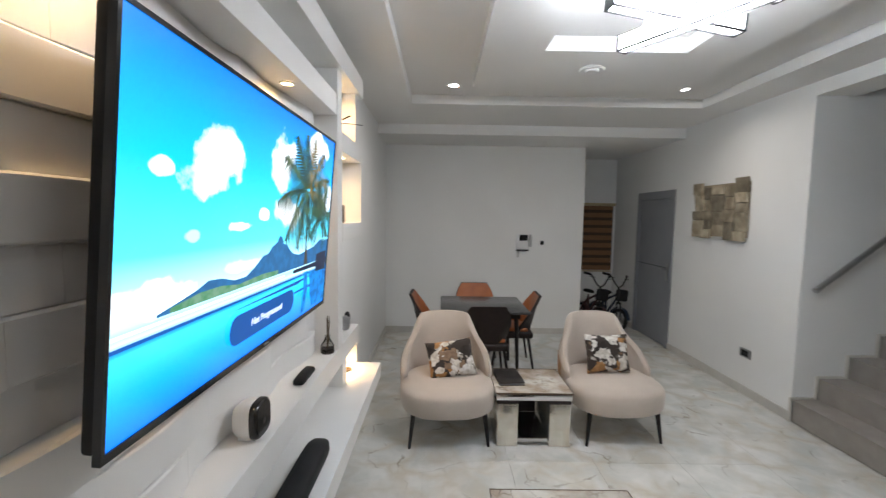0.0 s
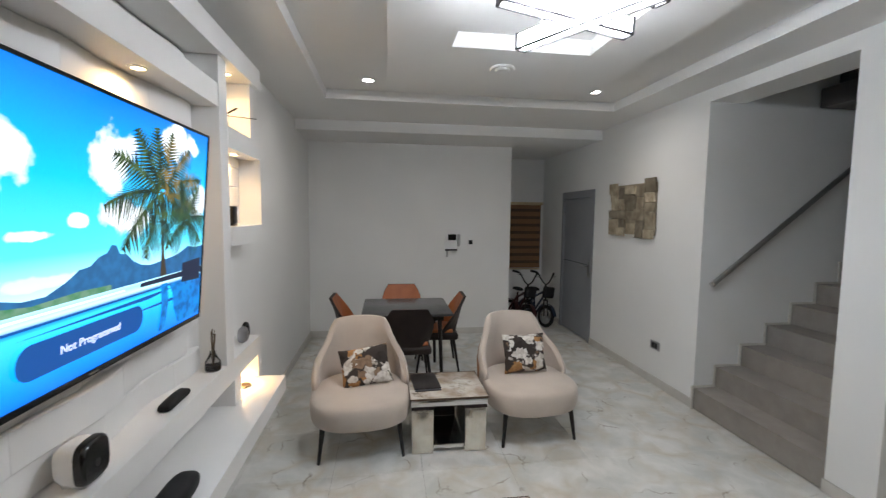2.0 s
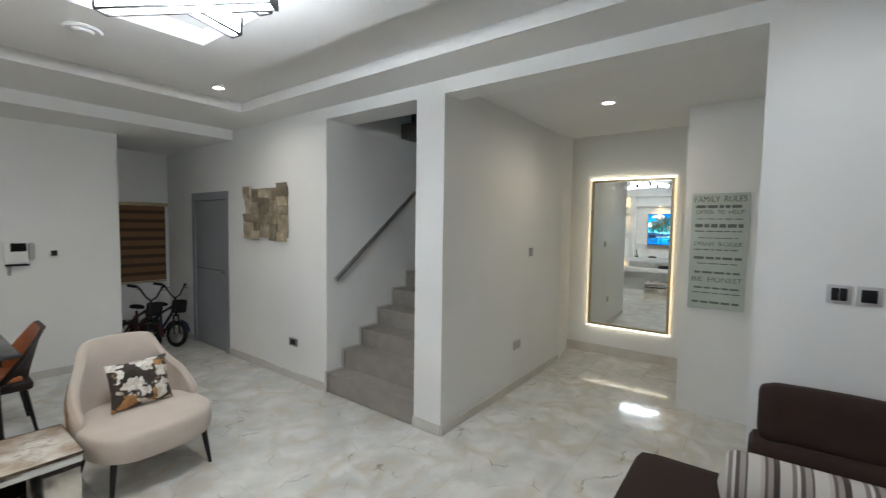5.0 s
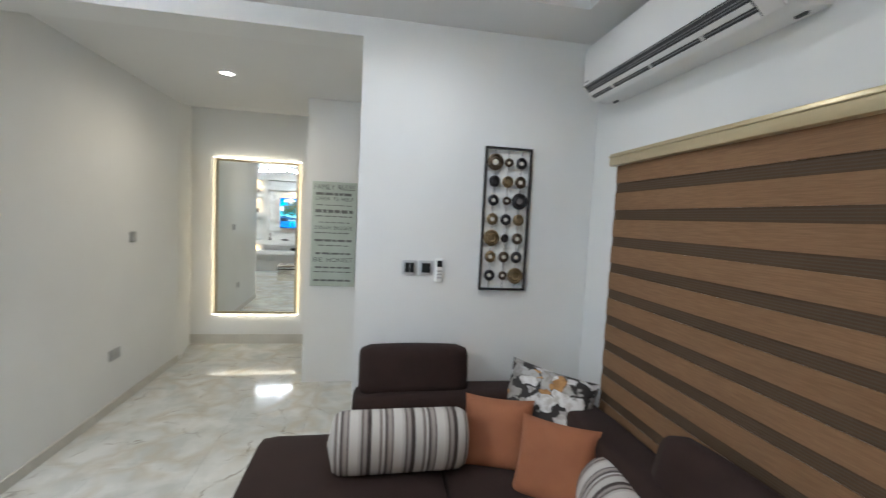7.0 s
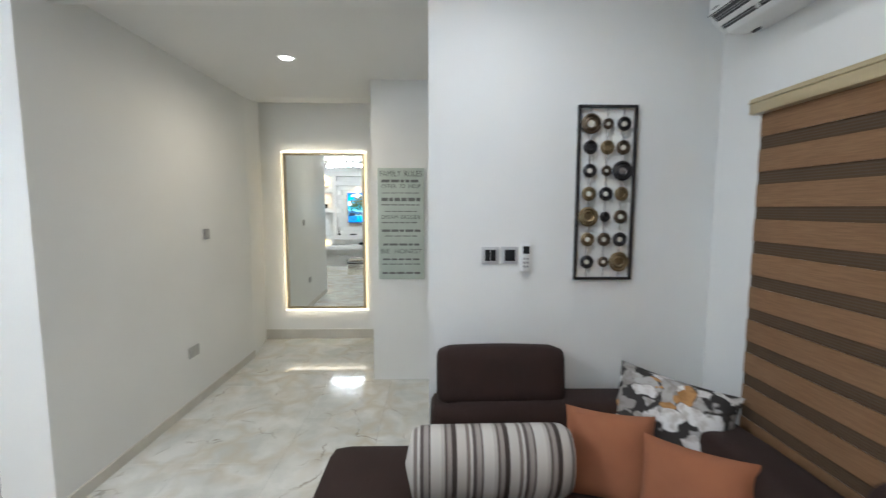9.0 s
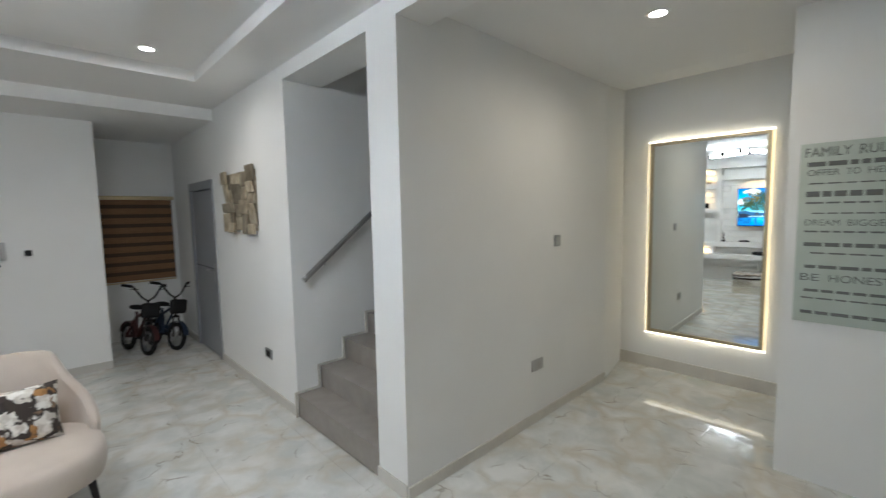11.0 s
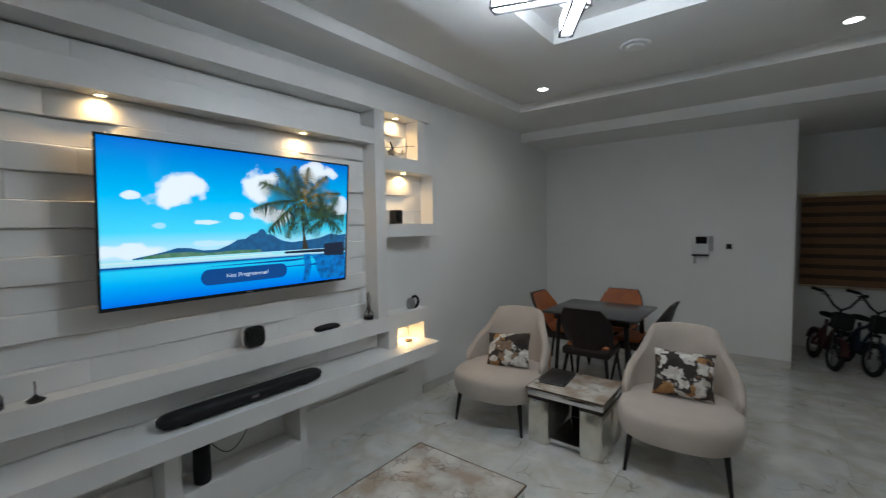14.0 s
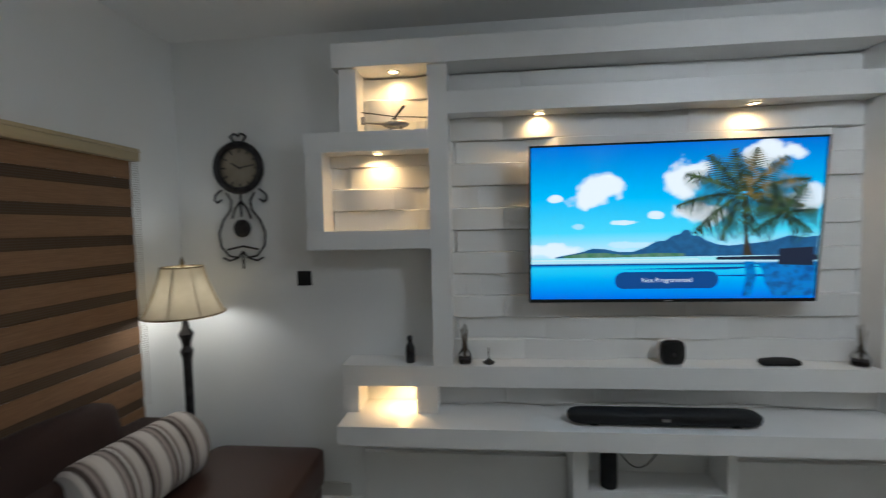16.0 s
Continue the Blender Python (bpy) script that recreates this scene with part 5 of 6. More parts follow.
def air_conditioner():
    a = thing("air_conditioner", pose(2.315, YS, 2.385), "white split air conditioner with open louvres above the blinds", "air conditioner")
    w = 0.575
    prof = [(0.0, 0.05), (0.09, 0.034), (0.148, 0.042), (0.225, 0.109), (0.231, 0.12), (0.232, 0.28), (0.215, 0.33), (0.15, 0.352), (0.0, 0.355)]
    bm = bmesh.new()
    rows = [[Vector((x, y, z)) for y, z in prof] for x in (-w, -w + 0.012, w - 0.012, w)]
    rows[0] = [Vector((-w, y * 0.97, 0.16 + (z - 0.16) * 0.97)) for y, z in prof]
    rows[-1] = [Vector((w, y * 0.97, 0.16 + (z - 0.16) * 0.97)) for y, z in prof]
    vs = add_grid(bm, rows, True)
    bm.faces.new(vs[0])
    bm.faces.new(vs[-1])
    part("body", bm, ACWHITE, a)
    slope = Matrix.Translation((0, 0.1865, 0.0755)) @ pose(0, 0, 0, 41, 0, 0)
    part("outlet", turned(boxes((-w + 0.09, w - 0.02, -0.05, 0.05, -0.002, 0.004)), slope), LOUVRE, a, "dark air outlet slot")
    part("end_block", turned(boxes((-w + 0.012, -w + 0.088, -0.05, 0.046, -0.012, 0.004), bevel=0.003), slope), ACWHITE, a)
    part("end_block", turned(boxes((w - 0.019, w - 0.006, -0.05, 0.03, -0.010, 0.004), bevel=0.003), slope), ACWHITE, a)
    for y0, y1, lift in ((-0.006, 0.016, 0.016), (-0.054, -0.028, 0.013)):
        part("louvre", turned(boxes((-w + 0.092, w - 0.03, y0, y1, -lift, -lift + 0.005), bevel=0.0015), slope), ACWHITE, a)
    for y in (0.024, 0.034, -0.018):
        part("slat", turned(boxes((-w + 0.092, w - 0.03, y - 0.0015, y + 0.0015, -0.006, -0.002)), slope), STEEL, a)
    for x in (-0.25, 0.05, 0.35):
        part("hanger", turned(boxes((x - 0.006, x + 0.006, -0.026, -0.008, -0.011, -0.002)), slope), ACWHITE, a)
    for x in (-w + 0.05, w - 0.06):
        part("clip", boxes((x - 0.02, x + 0.02, 0.05, 0.06, 0.031, 0.042)), LOUVRE, a)
    part("panel_seam", boxes((-w + 0.005, w - 0.005, 0.2285, 0.2315, 0.108, 0.112)), LOUVRE, a)
    part("badge", boxes((w - 0.07, w - 0.03, 0.2315, 0.233, 0.125, 0.133)), STEEL, a)


air_conditioner()


# ---- floor lamp ----
def floor_lamp():
    f = thing("floor_lamp", pose(-0.42, -1.04, 0), "floor lamp with pleated cream shade and dark turned stem", "floor lamp")
    part("base", add_lathe(bmesh.new(), [(0.13, 0.0), (0.13, 0.012), (0.09, 0.03), (0.03, 0.05), (0.02, 0.07)]), GUNMETAL, f)
    part("stem", add_lathe(bmesh.new(), [(0.018, 0.06), (0.022, 0.4), (0.03, 0.44), (0.022, 0.48), (0.024, 0.95), (0.034, 1.0), (0.02, 1.03), (0.03, 1.07), (0.04, 1.1), (0.02, 1.13), (0.01, 1.2)]), GUNMETAL, f)
    bm = bmesh.new()
    k = 56
    rows = []
    for s in range(7):
        q = s / 6
        r = 0.205 + (0.105 - 0.205) * q + 0.012 * math.sin(math.pi * q) * -1
        rows.append([Vector((math.cos(2 * math.pi * i / k) * (r + 0.003 * (i % 2)), math.sin(2 * math.pi * i / k) * (r + 0.003 * (i % 2)), 1.215 + 0.265 * q)) for i in range(k)])
    add_grid(bm, rows, True)
    shade = part("shade", bm, SHADE, f, "cream pleated shade, lit from inside")
    part("shade_trim", add_ring(bmesh.new(), 0.207, 0.005, Matrix.Translation((0, 0, 1.215)), 48), BRASS, shade)
    part("shade_trim", add_ring(bmesh.new(), 0.107, 0.004, Matrix.Translation((0, 0, 1.48)), 48), BRASS, shade)
    for i in range(8):
        a = 2 * math.pi * (i + 0.3) / 8
        pts = [Vector((math.cos(a) * rr, math.sin(a) * rr, 1.215 + 0.265 * q)) for q, rr in ((0.0, 0.209), (0.35, 0.165), (0.7, 0.13), (1.0, 0.108))]
        bm = bmesh.new()
        for u, v in zip(pts, pts[1:]):
            add_tube(bm, u, v, 0.004, seg=8)
        part("seam", bm, SHADE, shade)
    part("finial", add_lathe(bmesh.new(), [(0.004, 1.44), (0.012, 1.5), (0.008, 1.52), (0.0, 1.54)]), BRASS, f)
    bulb = part("bulb", add_lathe(bmesh.new(), [(0.012, 1.2), (0.03, 1.25), (0.033, 1.28), (0.02, 1.31), (0.0, 1.32)]), SPOTGLOW, f, "glowing bulb")
    bulb.visible_shadow = False
    lamp("lamp_bulb", "POINT", (-0.42, -1.04, 1.32), LAMP_POWER, (0.95, 0.98, 0.96), 0.03)


floor_lamp()


# ---- wall clock ----
def wall_clock():
    c = thing("wall_clock", Matrix.Translation((XW, -0.83, 2.06)) @ pose(0, 0, 0, 90, 0, 90), "black scrolled iron wall clock with pendulum ring", "clock")
    # local: x along the wall, y up, z into the room
    part("case", add_ring(bmesh.new(), 0.14, 0.022, Matrix.Translation((0, 0, 0.03)), 40), GUNMETAL, c)
    part("dial", turned(add_lathe(bmesh.new(), [(0.0, 0.012), (0.135, 0.012), (0.135, 0.004), (0.0, 0.004)], seg=36), Matrix.Identity(4)), surface("aged_dial", (0.36, 0.31, 0.24), (0.28, 0.24, 0.18), 12, 0.6), c, "aged brown dial")
    for k in range(12):
        a = radians(30 * k)
        part("numeral", turned(boxes((-0.004, 0.004, 0.095, 0.12, 0.013, 0.016)), pose(0, 0, 0, 0, 0, math.degrees(a))), GUNMETAL, c, smooth=False)
    part("hour_pointer", turned(boxes((-0.004, 0.004, -0.01, 0.065, 0.017, 0.019)), pose(0, 0, 0, 0, 0, 60)), GUNMETAL, c)
    part("minute_pointer", turned(boxes((-0.003, 0.003, -0.01, 0.1, 0.019, 0.021)), pose(0, 0, 0, 0, 0, -80)), GUNMETAL, c)
    def curl(pts, r=0.006):
        bm = bmesh.new()
        for a, b in zip(pts, pts[1:]):
            add_tube(bm, (*a, 0.02), (*b, 0.02), r, seg=8)
        part("scroll", bm, GUNMETAL, c)

    for s in (-1, 1):
        curl([(s * 0.09, -0.15), (s * 0.06, -0.2), (s * 0.07, -0.26), (s * 0.12, -0.32), (s * 0.15, -0.40), (s * 0.14, -0.48), (s * 0.09, -0.54), (s * 0.03, -0.55), (0, -0.51)])
        curl([(s * 0.12, -0.13), (s * 0.16, -0.16), (s * 0.17, -0.19), (s * 0.15, -0.21), (s * 0.12, -0.19)])
        curl([(s * 0.03, -0.55), (s * 0.09, -0.57), (s * 0.13, -0.55)])
        curl([(s * 0.03, 0.16), (s * 0.05, 0.19), (s * 0.02, 0.21), (0, 0.19)])
        curl([(0, -0.2), (s * 0.04, -0.25), (s * 0.06, -0.31)])
    curl([(0, -0.15), (0, -0.3)])
    curl([(-0.1, -0.5), (0, -0.48), (0.1, -0.5)])
    curl([(0, -0.51), (0, -0.62)])
    part("pendulum_disc", turned(add_lathe(bmesh.new(), [(0.0, 0.03), (0.04, 0.03), (0.055, 0.02), (0.055, 0.012), (0.0, 0.012)], seg=28), Matrix.Translation((0, -0.37, 0))), GUNMETAL, c)


wall_clock()


# ---- switches, sockets, wall devices ----
def plate(name, m, w, h, label, category, cols=1, frame_mat=STEEL, key_mat=BLACK, group=""):
    s = thing(name, m, label, category, group)
    part("plate", add_box(bmesh.new(), -w / 2, w / 2, -h / 2, h / 2, 0, 0.009, 0.003), frame_mat, s)
    kw = (w * 0.66) / cols
    for i in range(cols):
        x = -w * 0.33 + kw * (i + 0.5)
        part("key", add_box(bmesh.new(), x - kw * 0.46, x + kw * 0.46, -h * 0.33, h * 0.33, 0.0092, 0.013, 0.002), key_mat, s)
    return s


EAST = pose(0, 0, 0, 90, 0, -90)
WEST = pose(0, 0, 0, 90, 0, 90)
NORTH = pose(0, 0, 0, 90, 0, 0)
plate("switch_plate", Matrix.Translation((XE, -0.105, 1.42)) @ EAST, 0.088, 0.088, "square chrome switch with black rockers", "switch", 2, SILVER, group="light switches")
plate("switch_plate", Matrix.Translation((XE, -0.205, 1.42)) @ EAST, 0.088, 0.088, "square chrome switch with black rocker", "switch", 1, SILVER, group="light switches")
plate("wall_socket", Matrix.Translation((XE, 4.22, 0.41)) @ EAST, 0.15, 0.088, "double wall socket, grey with black face", "socket", 2)
plate("switch_plate", Matrix.Translation((1.57, YN, 1.345)) @ NORTH, 0.09, 0.088, "small white switch with black rocker", "switch", 1, ACWHITE)
plate("switch_plate", Matrix.Translation((4.724, YFOY, 1.43)) @ NORTH, 0.09, 0.09, "small grey switch on the lobby wall", "switch", 1, STEEL, PALEGREY)
plate("wall_socket", Matrix.Translation((4.44, YFOY, 0.465)) @ NORTH, 0.15, 0.09, "pale grey double socket on the lobby wall", "socket", 2, PALEGREY, PALEGREY)
plate("wall_socket", Matrix.Translation((XW, -0.45, 1.375)) @ WEST, 0.09, 0.09, "small black wall socket", "socket", 1, BLACK)
rc = thing("ac_remote", Matrix.Translation((XE - 0.004, -0.285, 1.41)) @ EAST, "white air conditioner remote in a wall holder", "remote control")
part("body", add_box(bmesh.new(), -0.022, 0.022, -0.07, 0.07, 0.004, 0.024, 0.006), ACWHITE, rc)
part("display", add_box(bmesh.new(), -0.016, 0.016, 0.02, 0.058, 0.0242, 0.0256), BLACK, rc, "dark display")
for i in range(2):
    for j in range(3):
        part("button", add_box(bmesh.new(), -0.014 + i * 0.016, -0.003 + i * 0.016, -0.05 + j * 0.02, -0.04 + j * 0.02, 0.0242, 0.026), STEEL, rc)
part("holder", add_box(bmesh.new(), -0.027, 0.027, -0.075, 0.0, -0.004, 0.003), ACWHITE, rc)

ic = thing("intercom", Matrix.Translation((1.28, YN, 1.355)) @ NORTH, "white video intercom with a grey handset on the wall", "intercom")
part("body", add_box(bmesh.new(), -0.09, 0.085, -0.11, 0.115, 0, 0.035, 0.01), ACWHITE, ic)
part("display", add_box(bmesh.new(), -0.045, 0.072, 0.02, 0.105, 0.0352, 0.038), GLOSSB, ic, "dark display")
part("handset", add_box(bmesh.new(), 0.09, 0.135, -0.07, 0.11, 0.004, 0.05, 0.016), PALEGREY, ic, "pale grey handset")
part("lip", add_box(bmesh.new(), -0.085, 0.09, -0.128, -0.112, 0.002, 0.05, 0.003), BLACK, ic, "black bottom lip")
part("cord", add_box(bmesh.new(), -0.068, -0.04, -0.225, -0.129, 0.0, 0.016, 0.004), PALEGREY, ic)


# ---- door in the passage ----
dr = structure("door_1", boxes((XE - 0.012, XE + 0.2, DY0, DY0 + 0.07, 0, 2.1), (XE - 0.012, XE + 0.2, DY1 - 0.07, DY1, 0, 2.1), (XE - 0.012, XE + 0.2, DY0 + 0.07, DY1 - 0.07, 2.0, 2.1)), DOORGREY, "closed grey panelled door in a grey frame")
leaf = part("leaf", boxes((XE + 0.01, XE + 0.05, DY0 + 0.073, DY1 - 0.073, 0.006, 1.99)), DOORGREY, dr, smooth=False)
for z in (1.06,):
    part("groove", boxes((XE + 0.008, XE + 0.0095, DY0 + 0.08, DY1 - 0.08, z, z + 0.008)), BLACK, leaf, smooth=False)
hd = part("door_handle", boxes((XE - 0.004, XE + 0.009, DY0 + 0.1, DY0 + 0.14, 0.9, 1.12)), STEEL, leaf)
part("lever", add_tube(tube((XE - 0.004, DY0 + 0.12, 1.05), (XE - 0.05, DY0 + 0.12, 1.05), 0.009), (XE - 0.05, DY0 + 0.115, 1.05), (XE - 0.05, DY0 + 0.26, 1.05), 0.008), STEEL, hd)


# ---- wooden block picture ----
def wood_art():
    a = thing("wood_wall_art", Matrix.Translation((XE, 4.735, 1.82)) @ EAST, "square wall piece of rough pale wooden blocks", "wall art")
    part("backing", boxes((-0.43, 0.43, -0.28, 0.28, 0, 0.012)), WOODA, a)
    rnd = random.Random(11)
    x = -0.44
    for cw in (0.2, 0.15, 0.19, 0.16, 0.18):
        y = -0.3 + rnd.uniform(-0.02, 0.02)
        while y < 0.24:
            hh = min(rnd.choice((0.1, 0.13, 0.16, 0.19)), 0.31 + rnd.uniform(-0.015, 0.015) - y)
            d = rnd.choice((0.028, 0.036, 0.046, 0.058))
            tilt = pose(x + cw / 2 + rnd.uniform(-0.008, 0.008), y + hh / 2, d, rnd.uniform(-11, 11), rnd.uniform(-9, 9), rnd.uniform(-1.5, 1.5))
            part("block", turned(add_box(bmesh.new(), -cw / 2 + 0.001, cw / 2 - 0.001, -hh / 2 + 0.001, hh / 2 - 0.001, -0.026, 0.0, 0.004, 1), tilt), WOODA, a)
            y += hh
        x += cw


wood_art()


# ---- metal disc picture ----
def disc_art():
    a = thing("metal_wall_art", Matrix.Translation((XE - 0.004, -0.682, 1.733)) @ EAST, "tall black framed wall piece of metal discs on rods", "wall art")
    w, h = 0.148, 0.437
    part("frame", boxes((-w, -w + 0.012, -h, h, 0, 0.02), (w - 0.012, w, -h, h, 0, 0.02), (-w + 0.012, w - 0.012, h - 0.012, h, 0, 0.02), (-w + 0.012, w - 0.012, -h, -h + 0.012, 0, 0.02)), GUNMETAL, a)
    cols = (-0.085, 0.0, 0.08)
    for x in cols:
        part("rod", tube((x, -h + 0.01, 0.012), (x, h - 0.01, 0.012), 0.0025), STEEL, a)
    # rows from the top: radius and look of each disc
    grid = [((0.05, "r"), (0.027, "h"), (0.035, "k")), ((0.035, "g"), (0.035, "b"), (0.036, "m")), ((0.034, "k"), (0.026, "h"), (0.05, "w")), ((0.036, "y"), (0.034, "k"), (0.035, "b")),
            ((0.05, "c"), (0.026, "g"), (0.035, "r")), ((0.035, "y"), (0.034, "m"), (0.036, "k")), ((0.034, "k"), (0.027, "h"), (0.05, "c"))]
    mats = {"r": (BRONZE, IVORY), "h": (BRONZE, IVORY), "k": (GUNMETAL, IVORY), "g": (GUNMETAL, GUNMETAL), "b": (BRASS, BRASS), "m": (BRONZE, IVORY), "w": (GUNMETAL, STEEL), "y": (BRASS, IVORY), "c": (BRASS, BRASS)}
    for r, row in enumerate(grid):
        for x, (rad, kd) in zip(cols, row):
            y = 0.345 - 0.115 * r
            m1, m2 = mats[kd]
            disc = part("disc", turned(add_lathe(bmesh.new(), [(rad * 0.35, 0.018), (rad * 0.5, 0.024), (rad * 0.72, 0.018), (rad * 0.82, 0.026), (rad, 0.022), (rad, 0.015), (0.001, 0.012)], seg=26), Matrix.Translation((x, y, 0))), m1, a)
            part("disc_centre", turned(add_lathe(bmesh.new(), [(0.0, 0.02), (rad * 0.36, 0.019), (rad * 0.36, 0.016)], seg=20), Matrix.Translation((x, y, 0))), m2, disc)


disc_art()


# ---- lobby: mirror, sign ----
def lobby_mirror():
    y0, y1, z0, z1 = 1.035, 2.05, 0.38, 2.345
    m = thing("lobby_mirror", pose(XFOY - 0.012, (y0 + y1) / 2, z0, 0, 0, 1.27), "tall wall mirror in a lit gold frame", "mirror")
    w, h = (y1 - y0) / 2, z1 - z0
    f, g = 0.045, 0.03

    def rim(name, o, i, x0, x1, mat, label=""):
        return part(name, boxes((x0, x1, -w + o, -w + i, o, h - o), (x0, x1, w - i, w - o, o, h - o), (x0, x1, -w + i, w - i, h - i, h - o), (x0, x1, -w + i, w - i, o, i)), mat, m, label, smooth=False)

    for za, zb in ((h - 0.015, h), (0.0, 0.015)):
        part("led_border", boxes((-0.03, -0.012, -w, w, za, zb)), GOLDGLOW, m, "glowing warm LED border", smooth=False)
    for ya, yb in ((-w, -w + 0.013), (w - 0.013, w)):
        part("led_border", boxes((-0.03, -0.012, ya, yb, 0.015, h - 0.015)), SIDEGLOW, m, "dimmer golden LED border", smooth=False)
    rim("gold_frame", 0.0155, 0.045, -0.036, -0.008, GOLD, "thin gold frame")
    # Unseen glowing strip, added to brighten the lobby corner and ceiling.
    rim("added_back_light", 0.03, 0.036, -0.008, -0.002, BACKGLOW, "unseen warm strip added behind the mirror")
    part("mirror_glass", boxes((-0.02, -0.009, -w + 0.045, w - 0.045, 0.045, h - 0.045)), MIRROR, m, smooth=False)


lobby_mirror()


def sign():
    s = thing("family_rules_sign", Matrix.Translation((4.945, 0.497, 1.51)) @ EAST, "sage green printed sign board hanging on the lobby wall", "sign")
    part("board", add_box(bmesh.new(), -0.215, 0.215, -0.52, 0.52, 0, 0.02, 0.004), SIGNMAT, s)
    rows = [("FAMILY RULES", 0.465, 0.075, 0.39), ("", 0.40, 0.04, 0.36), ("OFFER TO HELP", 0.35, 0.05, 0.36), ("", 0.29, 0.012, 0.34), ("", 0.23, 0.05, 0.36), ("", 0.18, 0.016, 0.36), ("", 0.12, 0.012, 0.3), ("DREAM BIGGER", 0.065, 0.05, 0.36), ("", 0.015, 0.016, 0.36), ("", -0.06, 0.035, 0.36), ("", -0.11, 0.014, 0.3), ("", -0.19, 0.03, 0.34), ("BE HONEST", -0.255, 0.06, 0.38), ("", -0.33, 0.025, 0.34), ("", -0.375, 0.014, 0.36), ("", -0.46, 0.03, 0.36)]
    rnd = random.Random(2)
    for text, y, hgt, wd in rows:
        if text:
            words, x = text.split(), -wd / 2
            unit = wd / len(text)
            for word in words:
                k = unit * len(word)
                letters("lettering", word, hgt, Matrix.Translation((x + k / 2, y, 0.021)), INK, s, k)
                x += k + unit
        else:
            x = -wd / 2
            while x < wd / 2 - 0.02:
                k = min(rnd.uniform(0.03, 0.08), wd / 2 - x)
                part("print_bar", boxes((x, x + k, y - hgt * 0.32, y + hgt * 0.32, 0.0202, 0.0212)), INK, s, smooth=False)
                x += k + 0.012


sign()


# ---- things on the television wall ----
SH = 0.896
LS = 0.621
sb = thing("soundbar", pose(-0.44, 1.56, LS), "long black rounded soundbar on the lower shelf", "soundbar")
bm = bmesh.new()
rows = []
for j in range(21):
    s = math.sin(math.pi / 2 * (j / 20 * 2 - 1))
    k = max(0.05, (1 - abs(s) ** 18) ** 0.5)
    rows.append([Vector((math.copysign(abs(math.cos(a)) ** 0.7, math.cos(a)) * 0.055 * k, s * 0.485, 0.042 + math.copysign(abs(math.sin(a)) ** 0.7, math.sin(a)) * 0.038 * k)) for a in [2 * math.pi * i / 20 for i in range(20)]])
add_grid(bm, rows, True)
part("body", bm, BLACK, sb)
part("badge", boxes((0.053, 0.058, -0.02, 0.02, 0.036, 0.05)), STEEL, sb)
for y in (-0.35, 0.35):
    part("foot", boxes((-0.03, 0.03, y - 0.02, y + 0.02, 0.0, 0.008)), RUBBER, sb)

sp2 = thing("portable_speaker", pose(-0.545, 1.32, 0.211), "black cylindrical speaker standing in the lower box", "speaker")
part("body", add_lathe(bmesh.new(), [(0.035, 0.0), (0.043, 0.006), (0.045, 0.03), (0.045, 0.215), (0.04, 0.232), (0.0, 0.234)]), BLACK, sp2)
part("ring", add_ring(bmesh.new(), 0.044, 0.003, Matrix.Translation((0, 0, 0.21)), 24), RUBBER, sp2)
rt = thing("cable_box", pose(-0.55, 1.68, 0.42), "small black adapter with thin cable under the shelf", "adapter")
part("body", add_box(bmesh.new(), -0.02, 0.02, -0.07, 0.07, 0.02, 0.054, 0.006), BLACK, rt)
bm = bmesh.new()
prev = None
for i in range(15):
    s = i / 14
    q = Vector((0.0, -0.07 - 0.26 * s, 0.03 - 0.13 * math.sin(math.pi * s)))
    if prev is not None:
        add_tube(bm, prev, q, 0.003, seg=6)
    prev = q
part("cable", bm, BLACK, rt)

cb = thing("smart_camera_speaker", pose(-0.575, 1.66, SH, 0, 0, 0), "rounded white speaker with gloss black front", "speaker")


def pebble(rows, ry=0.064, rz=0.066, zc=0.07):
    """A rounded-square pod along x from (x, scale) sections."""
    bm = bmesh.new()
    sq = lambda q: math.copysign(abs(q) ** 0.55, q)
    vs = add_grid(bm, [[Vector((x, sq(math.cos(2 * math.pi * i / 32)) * ry * k, zc + sq(math.sin(2 * math.pi * i / 32)) * rz * k)) for i in range(32)] for x, k in rows], True)
    bm.faces.new(vs[0])
    bm.faces.new(vs[-1])
    return bm


part("body", pebble([(-0.062, 0.55), (-0.056, 0.78), (-0.035, 0.95), (0.0, 1.0), (0.02, 1.0)]), ACWHITE, cb)
part("front", pebble([(0.008, 1.012), (0.024, 1.012), (0.032, 0.97), (0.037, 0.88)]), GLOSSB, cb, "gloss black front")
part("lens", turned(add_lathe(bmesh.new(), [(0.0, 0.004), (0.012, 0.003), (0.014, 0.0)], seg=18), Matrix.Translation((0.034, 0, 0.06)) @ pose(0, 0, 0, 0, 90, 0)), GUNMETAL, cb)
part("stand", add_box(bmesh.new(), -0.045, 0.02, -0.04, 0.04, 0.0, 0.012, 0.004), ACWHITE, cb)

rm = thing("game_remote", pose(-0.57, 2.21, SH), "black remote control lying on the upper shelf", "remote control")
part("body", soft(-0.028, 0.028, -0.1, 0.1, 0.0, 0.03, 0.014), BLACK, rm)
part("pad", add_lathe(bmesh.new(), [(0.0, 0.036), (0.014, 0.036), (0.016, 0.03)], (0, 0.05, 0), 16), GUNMETAL, rm)


